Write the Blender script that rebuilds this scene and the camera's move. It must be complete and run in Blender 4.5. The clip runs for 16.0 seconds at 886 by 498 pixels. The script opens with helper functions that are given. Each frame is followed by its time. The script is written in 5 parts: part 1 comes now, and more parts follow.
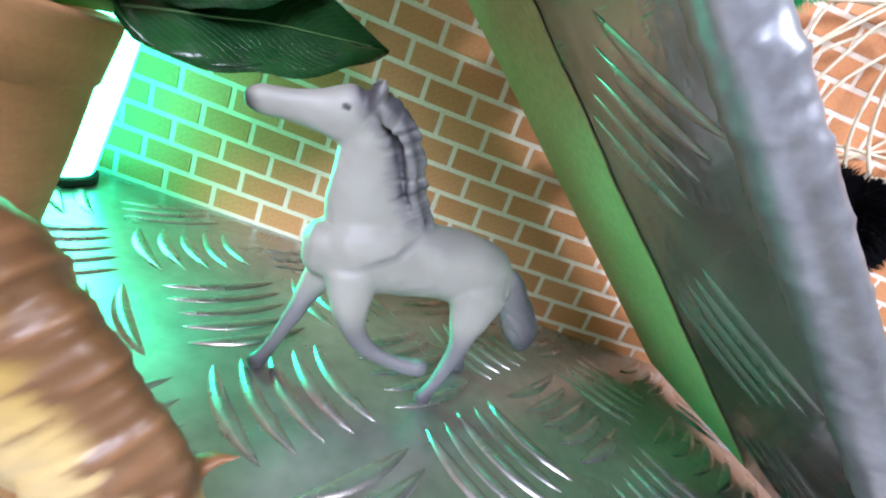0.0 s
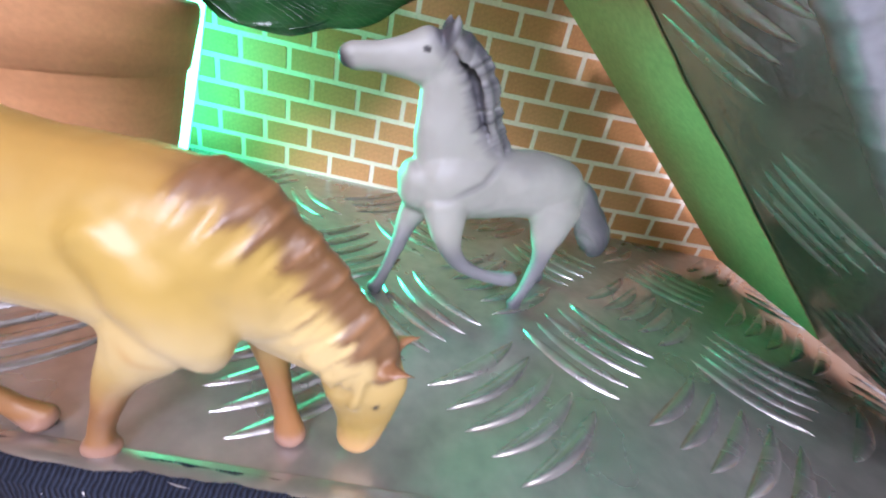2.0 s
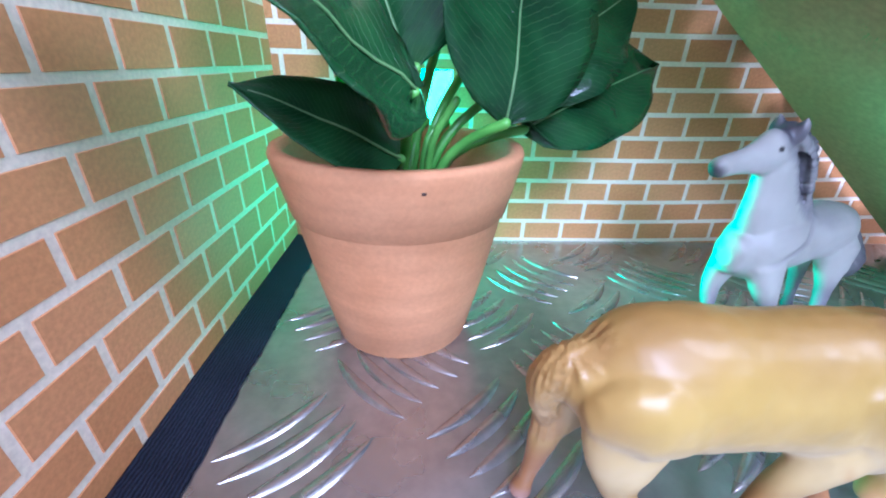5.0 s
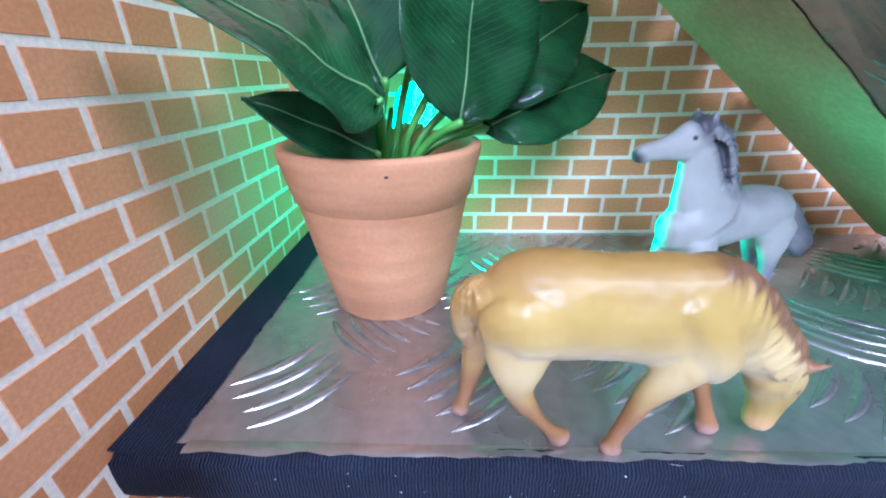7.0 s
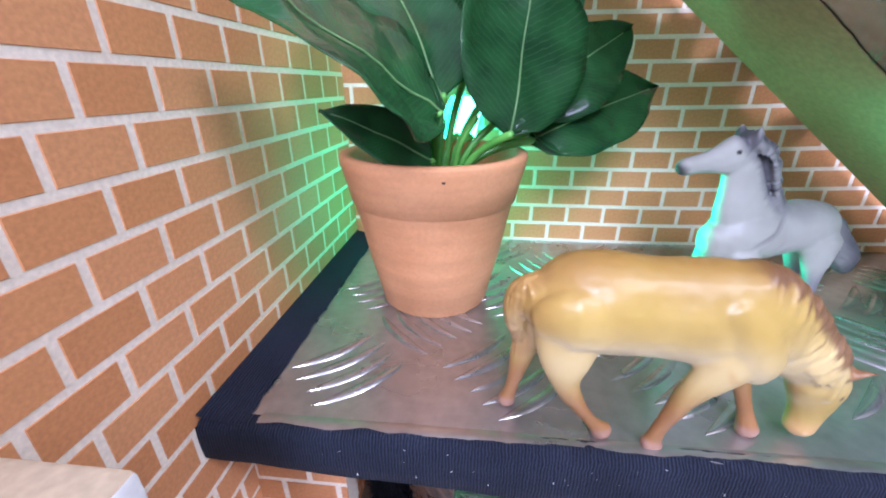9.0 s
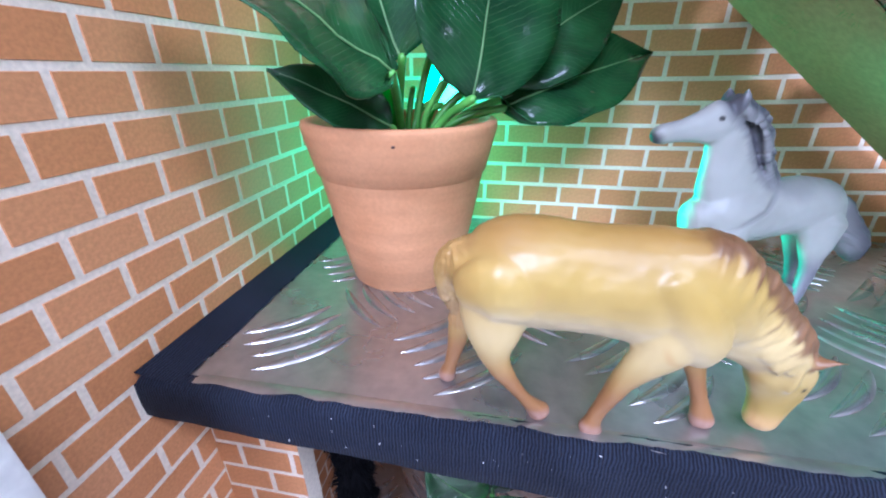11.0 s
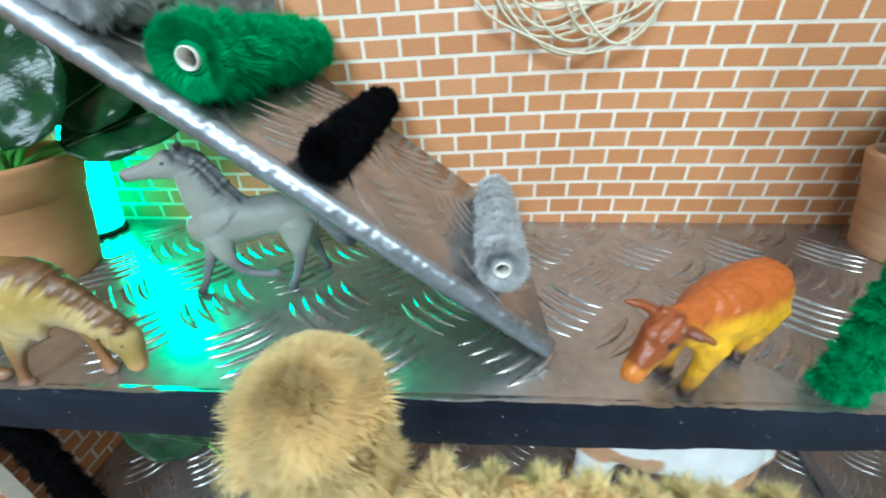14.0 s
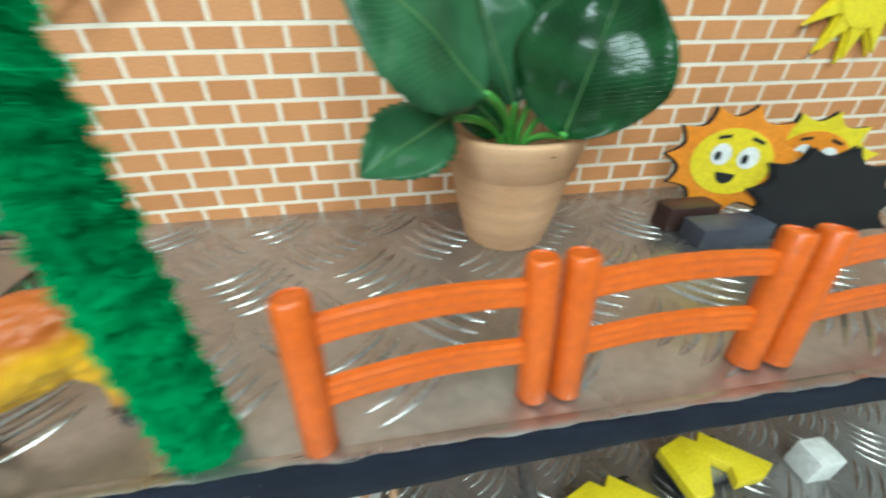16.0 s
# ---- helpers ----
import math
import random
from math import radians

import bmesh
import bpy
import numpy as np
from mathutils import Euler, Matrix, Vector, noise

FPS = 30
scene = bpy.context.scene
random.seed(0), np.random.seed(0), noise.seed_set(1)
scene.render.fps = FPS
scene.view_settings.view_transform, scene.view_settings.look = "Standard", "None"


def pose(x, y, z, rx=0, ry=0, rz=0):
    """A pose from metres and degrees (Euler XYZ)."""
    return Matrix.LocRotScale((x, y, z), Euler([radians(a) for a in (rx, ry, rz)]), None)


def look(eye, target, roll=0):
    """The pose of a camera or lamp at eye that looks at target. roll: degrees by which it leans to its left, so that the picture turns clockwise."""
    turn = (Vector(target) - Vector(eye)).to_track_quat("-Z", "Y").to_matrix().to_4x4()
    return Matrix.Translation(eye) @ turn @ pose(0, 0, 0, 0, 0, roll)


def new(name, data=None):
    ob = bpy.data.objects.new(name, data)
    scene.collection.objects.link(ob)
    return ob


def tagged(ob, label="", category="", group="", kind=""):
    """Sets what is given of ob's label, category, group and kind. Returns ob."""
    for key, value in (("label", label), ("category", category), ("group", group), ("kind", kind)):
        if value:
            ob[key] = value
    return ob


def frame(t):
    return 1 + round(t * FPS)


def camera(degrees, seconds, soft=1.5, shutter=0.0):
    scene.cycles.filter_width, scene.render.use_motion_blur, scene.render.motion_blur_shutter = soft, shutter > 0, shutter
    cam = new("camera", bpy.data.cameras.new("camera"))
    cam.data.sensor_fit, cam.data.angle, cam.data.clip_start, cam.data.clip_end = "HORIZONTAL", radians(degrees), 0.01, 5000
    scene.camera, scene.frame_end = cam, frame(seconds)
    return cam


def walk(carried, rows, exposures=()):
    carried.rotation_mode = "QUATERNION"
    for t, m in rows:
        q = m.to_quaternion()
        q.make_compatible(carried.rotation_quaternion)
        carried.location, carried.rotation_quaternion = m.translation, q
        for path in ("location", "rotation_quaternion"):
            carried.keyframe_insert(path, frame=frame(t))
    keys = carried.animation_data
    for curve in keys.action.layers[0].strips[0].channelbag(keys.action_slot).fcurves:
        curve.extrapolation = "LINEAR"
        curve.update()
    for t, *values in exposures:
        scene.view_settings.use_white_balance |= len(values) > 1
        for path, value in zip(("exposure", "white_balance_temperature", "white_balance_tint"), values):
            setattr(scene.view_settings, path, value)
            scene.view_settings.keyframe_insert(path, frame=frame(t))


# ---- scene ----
U = 0.1  # the plan below is in decimetres
cam = camera(98.6, 16.0, 2.0, 0.3)
PATH = [
    (0, (-0.009, 0.029, 1.031), (0.243, 1.929, 0.461), 22.3),
    (0.5, (-0.012, -0.126, 1.049), (0.24, 1.694, 0.26), 19.9),
    (1, (-0.086, -0.259, 1.015), (0.159, 1.512, 0.119), 17.7),
    (1.5, (-0.147, -0.27, 0.973), (0.071, 1.49, 0.048), 15.5),
    (2, (-0.191, -0.152, 1.004), (-0.045, 1.614, 0.077), 13.8),
    (2.5, (-0.579, -0.006, 1.217), (-0.525, 1.772, 0.302), 11.4),
    (3, (-0.952, -0.083, 1.422), (-0.938, 1.664, 0.45), 8.1),
    (3.5, (-1.343, -0.179, 1.344), (-1.293, 1.574, 0.384), 4.4),
    (4, (-1.608, -0.26, 1.253), (-1.522, 1.485, 0.279), 2.8),
    (4.5, (-1.694, -0.159, 1.247), (-1.577, 1.608, 0.317), 2.3),
    (7, (-1.387, -0.567, 1.256), (-1.441, 1.248, 0.417), -0.4),
    (7.5, (-1.356, -0.701, 1.11), (-1.444, 1.119, 0.286), -0.1),
    (8, (-1.645, -0.795, 1.157), (-1.784, 1.035, 0.363), -0.2),
    (10.5, (-1.207, -0.566, 1.355), (-1.448, 1.252, 0.556), 0.6),
    (11, (-1.162, -0.632, 1.161), (-1.475, 1.154, 0.316), -0.0),
    (11.5, (-0.924, -0.765, 1.177), (-1.289, 1.008, 0.328), -0.8),
    (12, (-0.607, -0.911, 1.339), (-0.95, 0.887, 0.532), -1.1),
    (12.5, (-0.072, -0.799, 1.54), (-0.328, 1.002, 0.708), -1.4),
    (13, (0.705, -0.689, 1.614), (0.56, 1.108, 0.749), -0.6),
    (13.5, (1.09, -0.827, 1.671), (0.943, 0.939, 0.743), -0.9),
    (14, (1.558, -0.948, 1.677), (1.467, 0.779, 0.673), -0.9),
    (14.5, (2.009, -0.753, 1.608), (1.93, 0.919, 0.513), -2.0),
    (15, (2.45, -0.7, 1.59), (1.93, 15.63, -9.94), -2.6),
    (15.5, (3.09, -0.6, 1.64), (3.79, 15.89, -9.66), -1.2),
    (15.8, (3.78, -0.53, 1.53), (5.41, 16.05, -9.55), -0.7),
    (16, (4.34, -0.48, 1.47), (6.86, 16.13, -9.39), -0.3),
]
walk(cam, [(t, look(Vector(eye) * U, Vector(target) * U, roll)) for t, eye, target, roll in PATH],
     [(0, 0.12, 6000, 19), (2, 0.2, 6100, 26), (3.5, 0.18, 5000, 27), (7.6, 0.25, 4900, 20), (8, 0.22, 5600, 27), (8.3, 0.22, 5600, 27), (10.3, 0.23, 5150, 23), (11.5, 0.24, 5100, 22), (12.6, 0.12, 5350, 11), (13.2, -0.22, 5450, -5), (14.5, -0.28, 5600, -9), (15.4, -0.18, 5600, -13), (16, -0.22, 6100, -15)])

# ---- world and light ----
world = bpy.data.worlds.new("room_air")
scene.world = world
world.use_nodes = True
world.node_tree.nodes["Background"].inputs[0].default_value = (0.9, 0.95, 1.0, 1)
world.node_tree.nodes["Background"].inputs[1].default_value = 0.05


def area_lamp(name, eye, target, size, watts, colour):
    data = bpy.data.lights.new(name, "AREA")
    data.shape, data.size, data.energy, data.color = "SQUARE", size * U, watts, colour
    ob = new(name, data)
    ob.matrix_world = look(Vector(eye) * U, Vector(target) * U)
    return ob


area_lamp("ceiling_lamp", (9.0, -7.0, 15.5), (1.5, 1.5, 0), 5.5, 31, (0.97, 0.98, 1.0))
area_lamp("ceiling_lamp", (-2.0, -12.0, 10.0), (0.0, 1.5, 0), 6.0, 32, (0.93, 0.97, 1.10))

# the green lamp's own beam, low behind the pot and out across the floor
beam = bpy.data.lights.new("green_beam", "SPOT")
beam.energy, beam.color, beam.spot_size, beam.spot_blend, beam.shadow_soft_size = 4.2, (0.0, 1.0, 0.50), radians(64), 1.0, 0.02
beam_ob = new("green_beam", beam)
beam_ob.matrix_world = look(Vector((-1.50, 2.06, 0.72)) * U, Vector((1.5, 0.6, 0.0)) * U)


# ---- materials ----
def node_mat(name, rough=0.5, metal=0.0):
    m = bpy.data.materials.new(name)
    m.use_nodes = True
    t = m.node_tree
    b = t.nodes["Principled BSDF"]
    b.inputs["Roughness"].default_value = rough
    b.inputs["Metallic"].default_value = metal
    return m, t, b


def noise_node(t, scale, detail=4.0, coord="Object", stretch=None):
    tc = t.nodes.new("ShaderNodeTexCoord")
    n = t.nodes.new("ShaderNodeTexNoise")
    n.inputs["Scale"].default_value = scale
    n.inputs["Detail"].default_value = detail
    if stretch:
        mp = t.nodes.new("ShaderNodeMapping")
        mp.inputs["Scale"].default_value = stretch
        t.links.new(tc.outputs[coord], mp.inputs[0])
        t.links.new(mp.outputs[0], n.inputs["Vector"])
    else:
        t.links.new(tc.outputs[coord], n.inputs["Vector"])
    return n


def ramp_node(t, src, stops):
    r = t.nodes.new("ShaderNodeValToRGB")
    e = r.color_ramp.elements
    while len(e) < len(stops):
        e.new(0.5)
    for el, (p, c) in zip(e, stops):
        el.position, el.color = p, (*c, 1)
    t.links.new(src, r.inputs[0])
    return r


def mix_col(t, fac, a, b, mode="MIX"):
    m = t.nodes.new("ShaderNodeMix")
    m.data_type, m.blend_type = "RGBA", mode
    for sock, v in ((m.inputs[0], fac), (m.inputs[6], a), (m.inputs[7], b)):
        if isinstance(v, bpy.types.NodeSocket):
            t.links.new(v, sock)
        elif isinstance(v, tuple):
            sock.default_value = (*v, 1)
        else:
            sock.default_value = v
    return m.outputs[2]


def bump(t, b, src, strength, dist=0.001):
    n = t.nodes.new("ShaderNodeBump")
    n.inputs["Strength"].default_value = strength
    n.inputs["Distance"].default_value = dist
    t.links.new(src, n.inputs["Height"])
    t.links.new(n.outputs[0], b.inputs["Normal"])


def two_scale(name, c1, c2, rough=0.5, metal=0.0, coarse=30, fine=400, bump_by=0.2, dist=0.0005, rough_by=0.1):
    """Colour that wanders between c1 and c2 at a coarse and a fine scale, with fine relief."""
    m, t, b = node_mat(name, rough, metal)
    n1, n2 = noise_node(t, coarse), noise_node(t, fine)
    r1 = ramp_node(t, n1.outputs[0], [(0.3, c1), (0.7, c2)])
    r2 = ramp_node(t, n2.outputs[0], [(0.3, (0.86, 0.86, 0.86)), (0.7, (1.08, 1.08, 1.08))])
    t.links.new(mix_col(t, 1.0, r1.outputs[0], r2.outputs[0], "MULTIPLY"), b.inputs["Base Color"])
    rr = t.nodes.new("ShaderNodeMapRange")
    rr.inputs[3].default_value, rr.inputs[4].default_value = max(0.02, rough - rough_by), min(1, rough + rough_by)
    t.links.new(n1.outputs[0], rr.inputs[0])
    t.links.new(rr.outputs[0], b.inputs["Roughness"])
    bump(t, b, n2.outputs[0], bump_by, dist)
    return m


def brick_mat():
    m, t, b = node_mat("printed_brick", 0.55)
    oi = t.nodes.new("ShaderNodeObjectInfo")
    geo = t.nodes.new("ShaderNodeNewGeometry")
    add = t.nodes.new("ShaderNodeMath")
    add.operation = "ADD"
    t.links.new(oi.outputs["Random"], add.inputs[0])
    t.links.new(geo.outputs["Random Per Island"], add.inputs[1])
    fr = t.nodes.new("ShaderNodeMath")
    fr.operation = "FRACT"
    t.links.new(add.outputs[0], fr.inputs[0])
    r = ramp_node(t, fr.outputs[0], [(0.0, (0.54, 0.228, 0.088)), (0.5, (0.58, 0.255, 0.10)), (1.0, (0.62, 0.288, 0.125))])
    n2 = noise_node(t, 700, 5)
    n3 = noise_node(t, 28, 3)
    r2 = ramp_node(t, n2.outputs[0], [(0.3, (0.86, 0.84, 0.82)), (0.7, (1.08, 1.08, 1.08))])
    r3 = ramp_node(t, n3.outputs[0], [(0.3, (0.93, 0.92, 0.9)), (0.7, (1.04, 1.03, 1.03))])
    c = mix_col(t, 1.0, r.outputs[0], r2.outputs[0], "MULTIPLY")
    t.links.new(mix_col(t, 1.0, c, r3.outputs[0], "MULTIPLY"), b.inputs["Base Color"])
    bump(t, b, n2.outputs[0], 0.15, 0.0003)
    return m


def fabric_mat():
    m, t, b = node_mat("black_ribbed_fabric", 0.75)
    tc = t.nodes.new("ShaderNodeTexCoord")
    w = t.nodes.new("ShaderNodeTexWave")
    w.bands_direction = "X"
    w.inputs["Scale"].default_value = 250
    w.inputs["Distortion"].default_value = 4.0
    w.inputs["Detail"].default_value = 3
    t.links.new(tc.outputs["Object"], w.inputs["Vector"])
    n = noise_node(t, 900, 4)
    n1 = noise_node(t, 40, 3)
    s = mix_col(t, 0.5, w.outputs[0], n.outputs[0])
    r = ramp_node(t, s, [(0.3, (0.003, 0.004, 0.009)), (0.8, (0.021, 0.028, 0.048))])
    r1 = ramp_node(t, n1.outputs[0], [(0.3, (0.75, 0.75, 0.8)), (0.7, (1.2, 1.2, 1.2))])
    t.links.new(mix_col(t, 1.0, r.outputs[0], r1.outputs[0], "MULTIPLY"), b.inputs["Base Color"])
    bump(t, b, s, 0.9, 0.0008)
    b.inputs["Specular IOR Level"].default_value = 0.2
    return m


def leaf_mat(name, dark, light, vein, rough=0.3, through_light=0.12):
    m, t, b = node_mat(name, rough)
    uv = t.nodes.new("ShaderNodeUVMap")
    uv.uv_map = "leaf"
    sep = t.nodes.new("ShaderNodeSeparateXYZ")
    t.links.new(uv.outputs[0], sep.inputs[0])

    def op(kind, a, v=None):
        n = t.nodes.new("ShaderNodeMath")
        n.operation = kind
        t.links.new(a, n.inputs[0])
        if isinstance(v, bpy.types.NodeSocket):
            t.links.new(v, n.inputs[1])
        elif v is not None:
            n.inputs[1].default_value = v
        return n.outputs[0]

    av = op("ABSOLUTE", sep.outputs[1])
    wob = noise_node(t, 9, 3, "UV")
    slant = op("ADD", op("SUBTRACT", op("MULTIPLY", sep.outputs[0], 30.0), op("MULTIPLY", av, 6.5)), op("MULTIPLY", wob.outputs[0], 0.9))
    tri = op("ABSOLUTE", op("SUBTRACT", op("FRACT", slant), 0.5))
    lines = ramp_node(t, tri, [(0.0, (1, 1, 1)), (0.07, (0, 0, 0))])
    n1 = noise_node(t, 60, 3)
    fine = noise_node(t, 40, 4, "UV", (3.0, 22.0, 1.0))
    base = ramp_node(t, n1.outputs[0], [(0.3, dark), (0.72, light)])
    fr = ramp_node(t, fine.outputs[0], [(0.35, (0.82, 0.82, 0.82)), (0.7, (1.2, 1.2, 1.2))])
    c = mix_col(t, 1.0, base.outputs[0], fr.outputs[0], "MULTIPLY")
    f = t.nodes.new("ShaderNodeMath")
    f.operation = "MULTIPLY"
    t.links.new(lines.outputs[0], f.inputs[0])
    f.inputs[1].default_value = 0.26
    c2 = mix_col(t, f.outputs[0], c, vein)
    t.links.new(c2, b.inputs["Base Color"])
    crumple = noise_node(t, 60, 4)
    bump(t, b, mix_col(t, 0.9, lines.outputs[0], crumple.outputs[0]), 0.5, 0.003)
    b.inputs["Coat Weight"].default_value = 0.06
    b.inputs["Coat Roughness"].default_value = 0.18
    b.inputs["Specular IOR Level"].default_value = 0.3
    tr = t.nodes.new("ShaderNodeBsdfTranslucent")
    tr.inputs[0].default_value = (light[0] * 3, light[1] * 3, light[2] * 2, 1)
    mx = t.nodes.new("ShaderNodeMixShader")
    mx.inputs[0].default_value = through_light
    t.links.new(b.outputs[0], mx.inputs[1])
    t.links.new(tr.outputs[0], mx.inputs[2])
    t.links.new(mx.outputs[0], t.nodes["Material Output"].inputs[0])
    return m


def fur_mat(name, dark, light, rough=0.8):
    m, t, b = node_mat(name, rough)
    geo = t.nodes.new("ShaderNodeNewGeometry")
    r = ramp_node(t, geo.outputs["Random Per Island"], [(0.0, dark), (1.0, light)])
    n1 = noise_node(t, 90, 3)
    r1 = ramp_node(t, n1.outputs[0], [(0.3, (0.75, 0.75, 0.75)), (0.7, (1.15, 1.15, 1.15))])
    c = mix_col(t, 1.0, r.outputs[0], r1.outputs[0], "MULTIPLY")
    t.links.new(c, b.inputs["Base Color"])
    b.inputs["Specular IOR Level"].default_value = 0.05
    tr = t.nodes.new("ShaderNodeBsdfTranslucent")
    t.links.new(c, tr.inputs[0])
    mx = t.nodes.new("ShaderNodeMixShader")
    mx.inputs[0].default_value = 0.4
    t.links.new(b.outputs[0], mx.inputs[1])
    t.links.new(tr.outputs[0], mx.inputs[2])
    t.links.new(mx.outputs[0], t.nodes["Material Output"].inputs[0])
    return m


def paint_mat(name, rough=0.35, coat=0.0, relief=0.12, scale=260):
    """Painted plastic: colours from the mesh's own paint layer, broken up by fine noise."""
    m, t, b = node_mat(name, rough)
    a = t.nodes.new("ShaderNodeVertexColor")
    a.layer_name = "paint"
    n1, n2 = noise_node(t, 45, 3), noise_node(t, scale, 4)
    r1 = ramp_node(t, n1.outputs[0], [(0.3, (0.9, 0.89, 0.87)), (0.7, (1.06, 1.06, 1.06))])
    t.links.new(mix_col(t, 1.0, a.outputs[0], r1.outputs[0], "MULTIPLY"), b.inputs["Base Color"])
    bump(t, b, n2.outputs[0], relief, 0.0006)
    b.inputs["Coat Weight"].default_value = coat
    b.inputs["Coat Roughness"].default_value = 0.2
    b.inputs["Subsurface Weight"].default_value = 0.02
    b.inputs["Subsurface Radius"].default_value = (0.004, 0.003, 0.002)
    return m


def glow_mat(name, colour, strength):
    m, t, b = node_mat(name, 0.4)
    b.inputs["Base Color"].default_value = (0.8, 0.85, 0.82, 1)
    b.inputs["Emission Color"].default_value = (*colour, 1)
    b.inputs["Emission Strength"].default_value = strength
    return m


def terracotta_mat(name, c1, c2):
    m, t, b = node_mat(name, 0.75)
    n1, n2 = noise_node(t, 26, 4), noise_node(t, 500, 5)
    n3 = noise_node(t, 12, 4, "Object", (1, 1, 9))
    r = ramp_node(t, n1.outputs[0], [(0.3, c1), (0.7, c2)])
    r3 = ramp_node(t, n3.outputs[0], [(0.35, (0.88, 0.88, 0.88)), (0.7, (1.1, 1.1, 1.12))])
    r2 = ramp_node(t, n2.outputs[0], [(0.3, (0.93, 0.93, 0.93)), (0.7, (1.05, 1.05, 1.05))])
    c = mix_col(t, 1.0, r.outputs[0], r3.outputs[0], "MULTIPLY")
    t.links.new(mix_col(t, 1.0, c, r2.outputs[0], "MULTIPLY"), b.inputs["Base Color"])
    bump(t, b, n2.outputs[0], 0.2, 0.0004)
    return m


M_BRICK = brick_mat()
M_JOINT = two_scale("cream_paper", (0.77, 0.67, 0.545), (0.84, 0.745, 0.62), 0.6, coarse=30, fine=600)
M_PLATE = two_scale("embossed_metal_foil", (0.38, 0.365, 0.35), (0.48, 0.46, 0.445), 0.29, 0.84, 22, 140, 0.12, 0.0009, 0.08)
M_TREAD = two_scale("foil_tread", (0.39, 0.375, 0.365), (0.49, 0.47, 0.46), 0.27, 0.86, 30, 200, 0.1, 0.0005)
M_SILVER = two_scale("silver_foil", (0.34, 0.36, 0.39), (0.45, 0.47, 0.51), 0.40, 0.95, 60, 300, 0.16, 0.0007, 0.07)
M_FOIL = two_scale("crumpled_metal_foil", (0.36, 0.345, 0.33), (0.46, 0.44, 0.425), 0.24, 0.9, 25, 55, 0.45, 0.003, 0.08)
M_BOARD = two_scale("bare_board", (0.36, 0.29, 0.13), (0.43, 0.35, 0.17), 0.7, coarse=20, fine=300)
M_FABRIC = fabric_mat()
M_TERRA = terracotta_mat("terracotta", (0.51, 0.232, 0.095), (0.61, 0.305, 0.14))
M_TERRA2 = terracotta_mat("pale_terracotta", (0.56, 0.31, 0.16), (0.66, 0.40, 0.23))
M_SOIL = two_scale("dark_moss", (0.03, 0.028, 0.02), (0.06, 0.06, 0.035), 0.9, coarse=60, fine=500, bump_by=0.8, dist=0.002)
M_LEAF = leaf_mat("glossy_leaf", (0.007, 0.036, 0.011), (0.018, 0.088, 0.024), (0.12, 0.27, 0.09), 0.2, 0.07)
M_LEAF2 = leaf_mat("soft_leaf", (0.018, 0.075, 0.03), (0.045, 0.15, 0.06), (0.28, 0.42, 0.22), 0.32, 0.15)
M_LEAF3 = leaf_mat("thin_bright_leaf", (0.02, 0.11, 0.02), (0.05, 0.2, 0.04), (0.2, 0.4, 0.12), 0.35, 0.7)
M_RIB = two_scale("pale_midrib", (0.08, 0.20, 0.06), (0.15, 0.30, 0.10), 0.45, coarse=60, fine=500)
M_STEM = two_scale("green_plastic_stem", (0.09, 0.34, 0.05), (0.15, 0.46, 0.08), 0.35, coarse=40, fine=300)
M_FENCE = two_scale("orange_plastic", (0.60, 0.105, 0.008), (0.68, 0.13, 0.012), 0.36, coarse=25, fine=240, bump_by=0.3)
M_TUBE = two_scale("white_card_tube", (0.75, 0.70, 0.62), (0.84, 0.80, 0.72), 0.7, coarse=50, fine=400)
M_ROPE = two_scale("straw_twine", (0.62, 0.55, 0.38), (0.78, 0.71, 0.54), 0.8, coarse=200, fine=1200, bump_by=0.8)
M_BLACK = two_scale("black_foam", (0.006, 0.006, 0.008), (0.013, 0.013, 0.015), 0.8, coarse=40, fine=400)
M_DARKBOX = two_scale("dark_grey_plastic", (0.05, 0.055, 0.075), (0.085, 0.09, 0.12), 0.4, coarse=40, fine=400)
M_BROWNBOX = two_scale("dark_brown_plastic", (0.035, 0.016, 0.013), (0.06, 0.03, 0.025), 0.4, coarse=40, fine=400)
M_YELLOW = two_scale("yellow_foam", (0.78, 0.60, 0.015), (0.84, 0.68, 0.03), 0.45, coarse=30, fine=300)
M_ORANGE = two_scale("orange_foam", (0.76, 0.24, 0.012), (0.82, 0.29, 0.02), 0.45, coarse=30, fine=300)
M_WHITE = two_scale("white_paint", (0.78, 0.78, 0.76), (0.84, 0.84, 0.82), 0.6, coarse=8, fine=200)
M_CARD = two_scale("tan_card", (0.42, 0.33, 0.215), (0.47, 0.375, 0.25), 0.7, coarse=18, fine=300)
M_LAMP = glow_mat("green_lamp_glass", (0.09, 1.0, 0.48), 14.0)
M_LAMP2 = glow_mat("green_lamp_glass_dim", (0.02, 1.0, 0.52), 7.0)
M_ROOM = two_scale("room_paint", (0.76, 0.76, 0.745), (0.82, 0.82, 0.805), 0.8, coarse=2, fine=60)
M_GREYMETAL = two_scale("grey_metal", (0.32, 0.33, 0.35), (0.44, 0.45, 0.47), 0.35, 0.8, 40, 300)


# ---- builders ----
def mesh_of(name, bm, mat, smooth=True):
    """Turns a bmesh in decimetres into a mesh in metres."""
    bmesh.ops.scale(bm, vec=(U, U, U), verts=bm.verts)
    me = bpy.data.meshes.new(name)
    bm.normal_update()
    bm.to_mesh(me)
    bm.free()
    if smooth:
        me.polygons.foreach_set("use_smooth", [True] * len(me.polygons))
    for m in mat if isinstance(mat, (list, tuple)) else (mat,):
        me.materials.append(m)
    return me


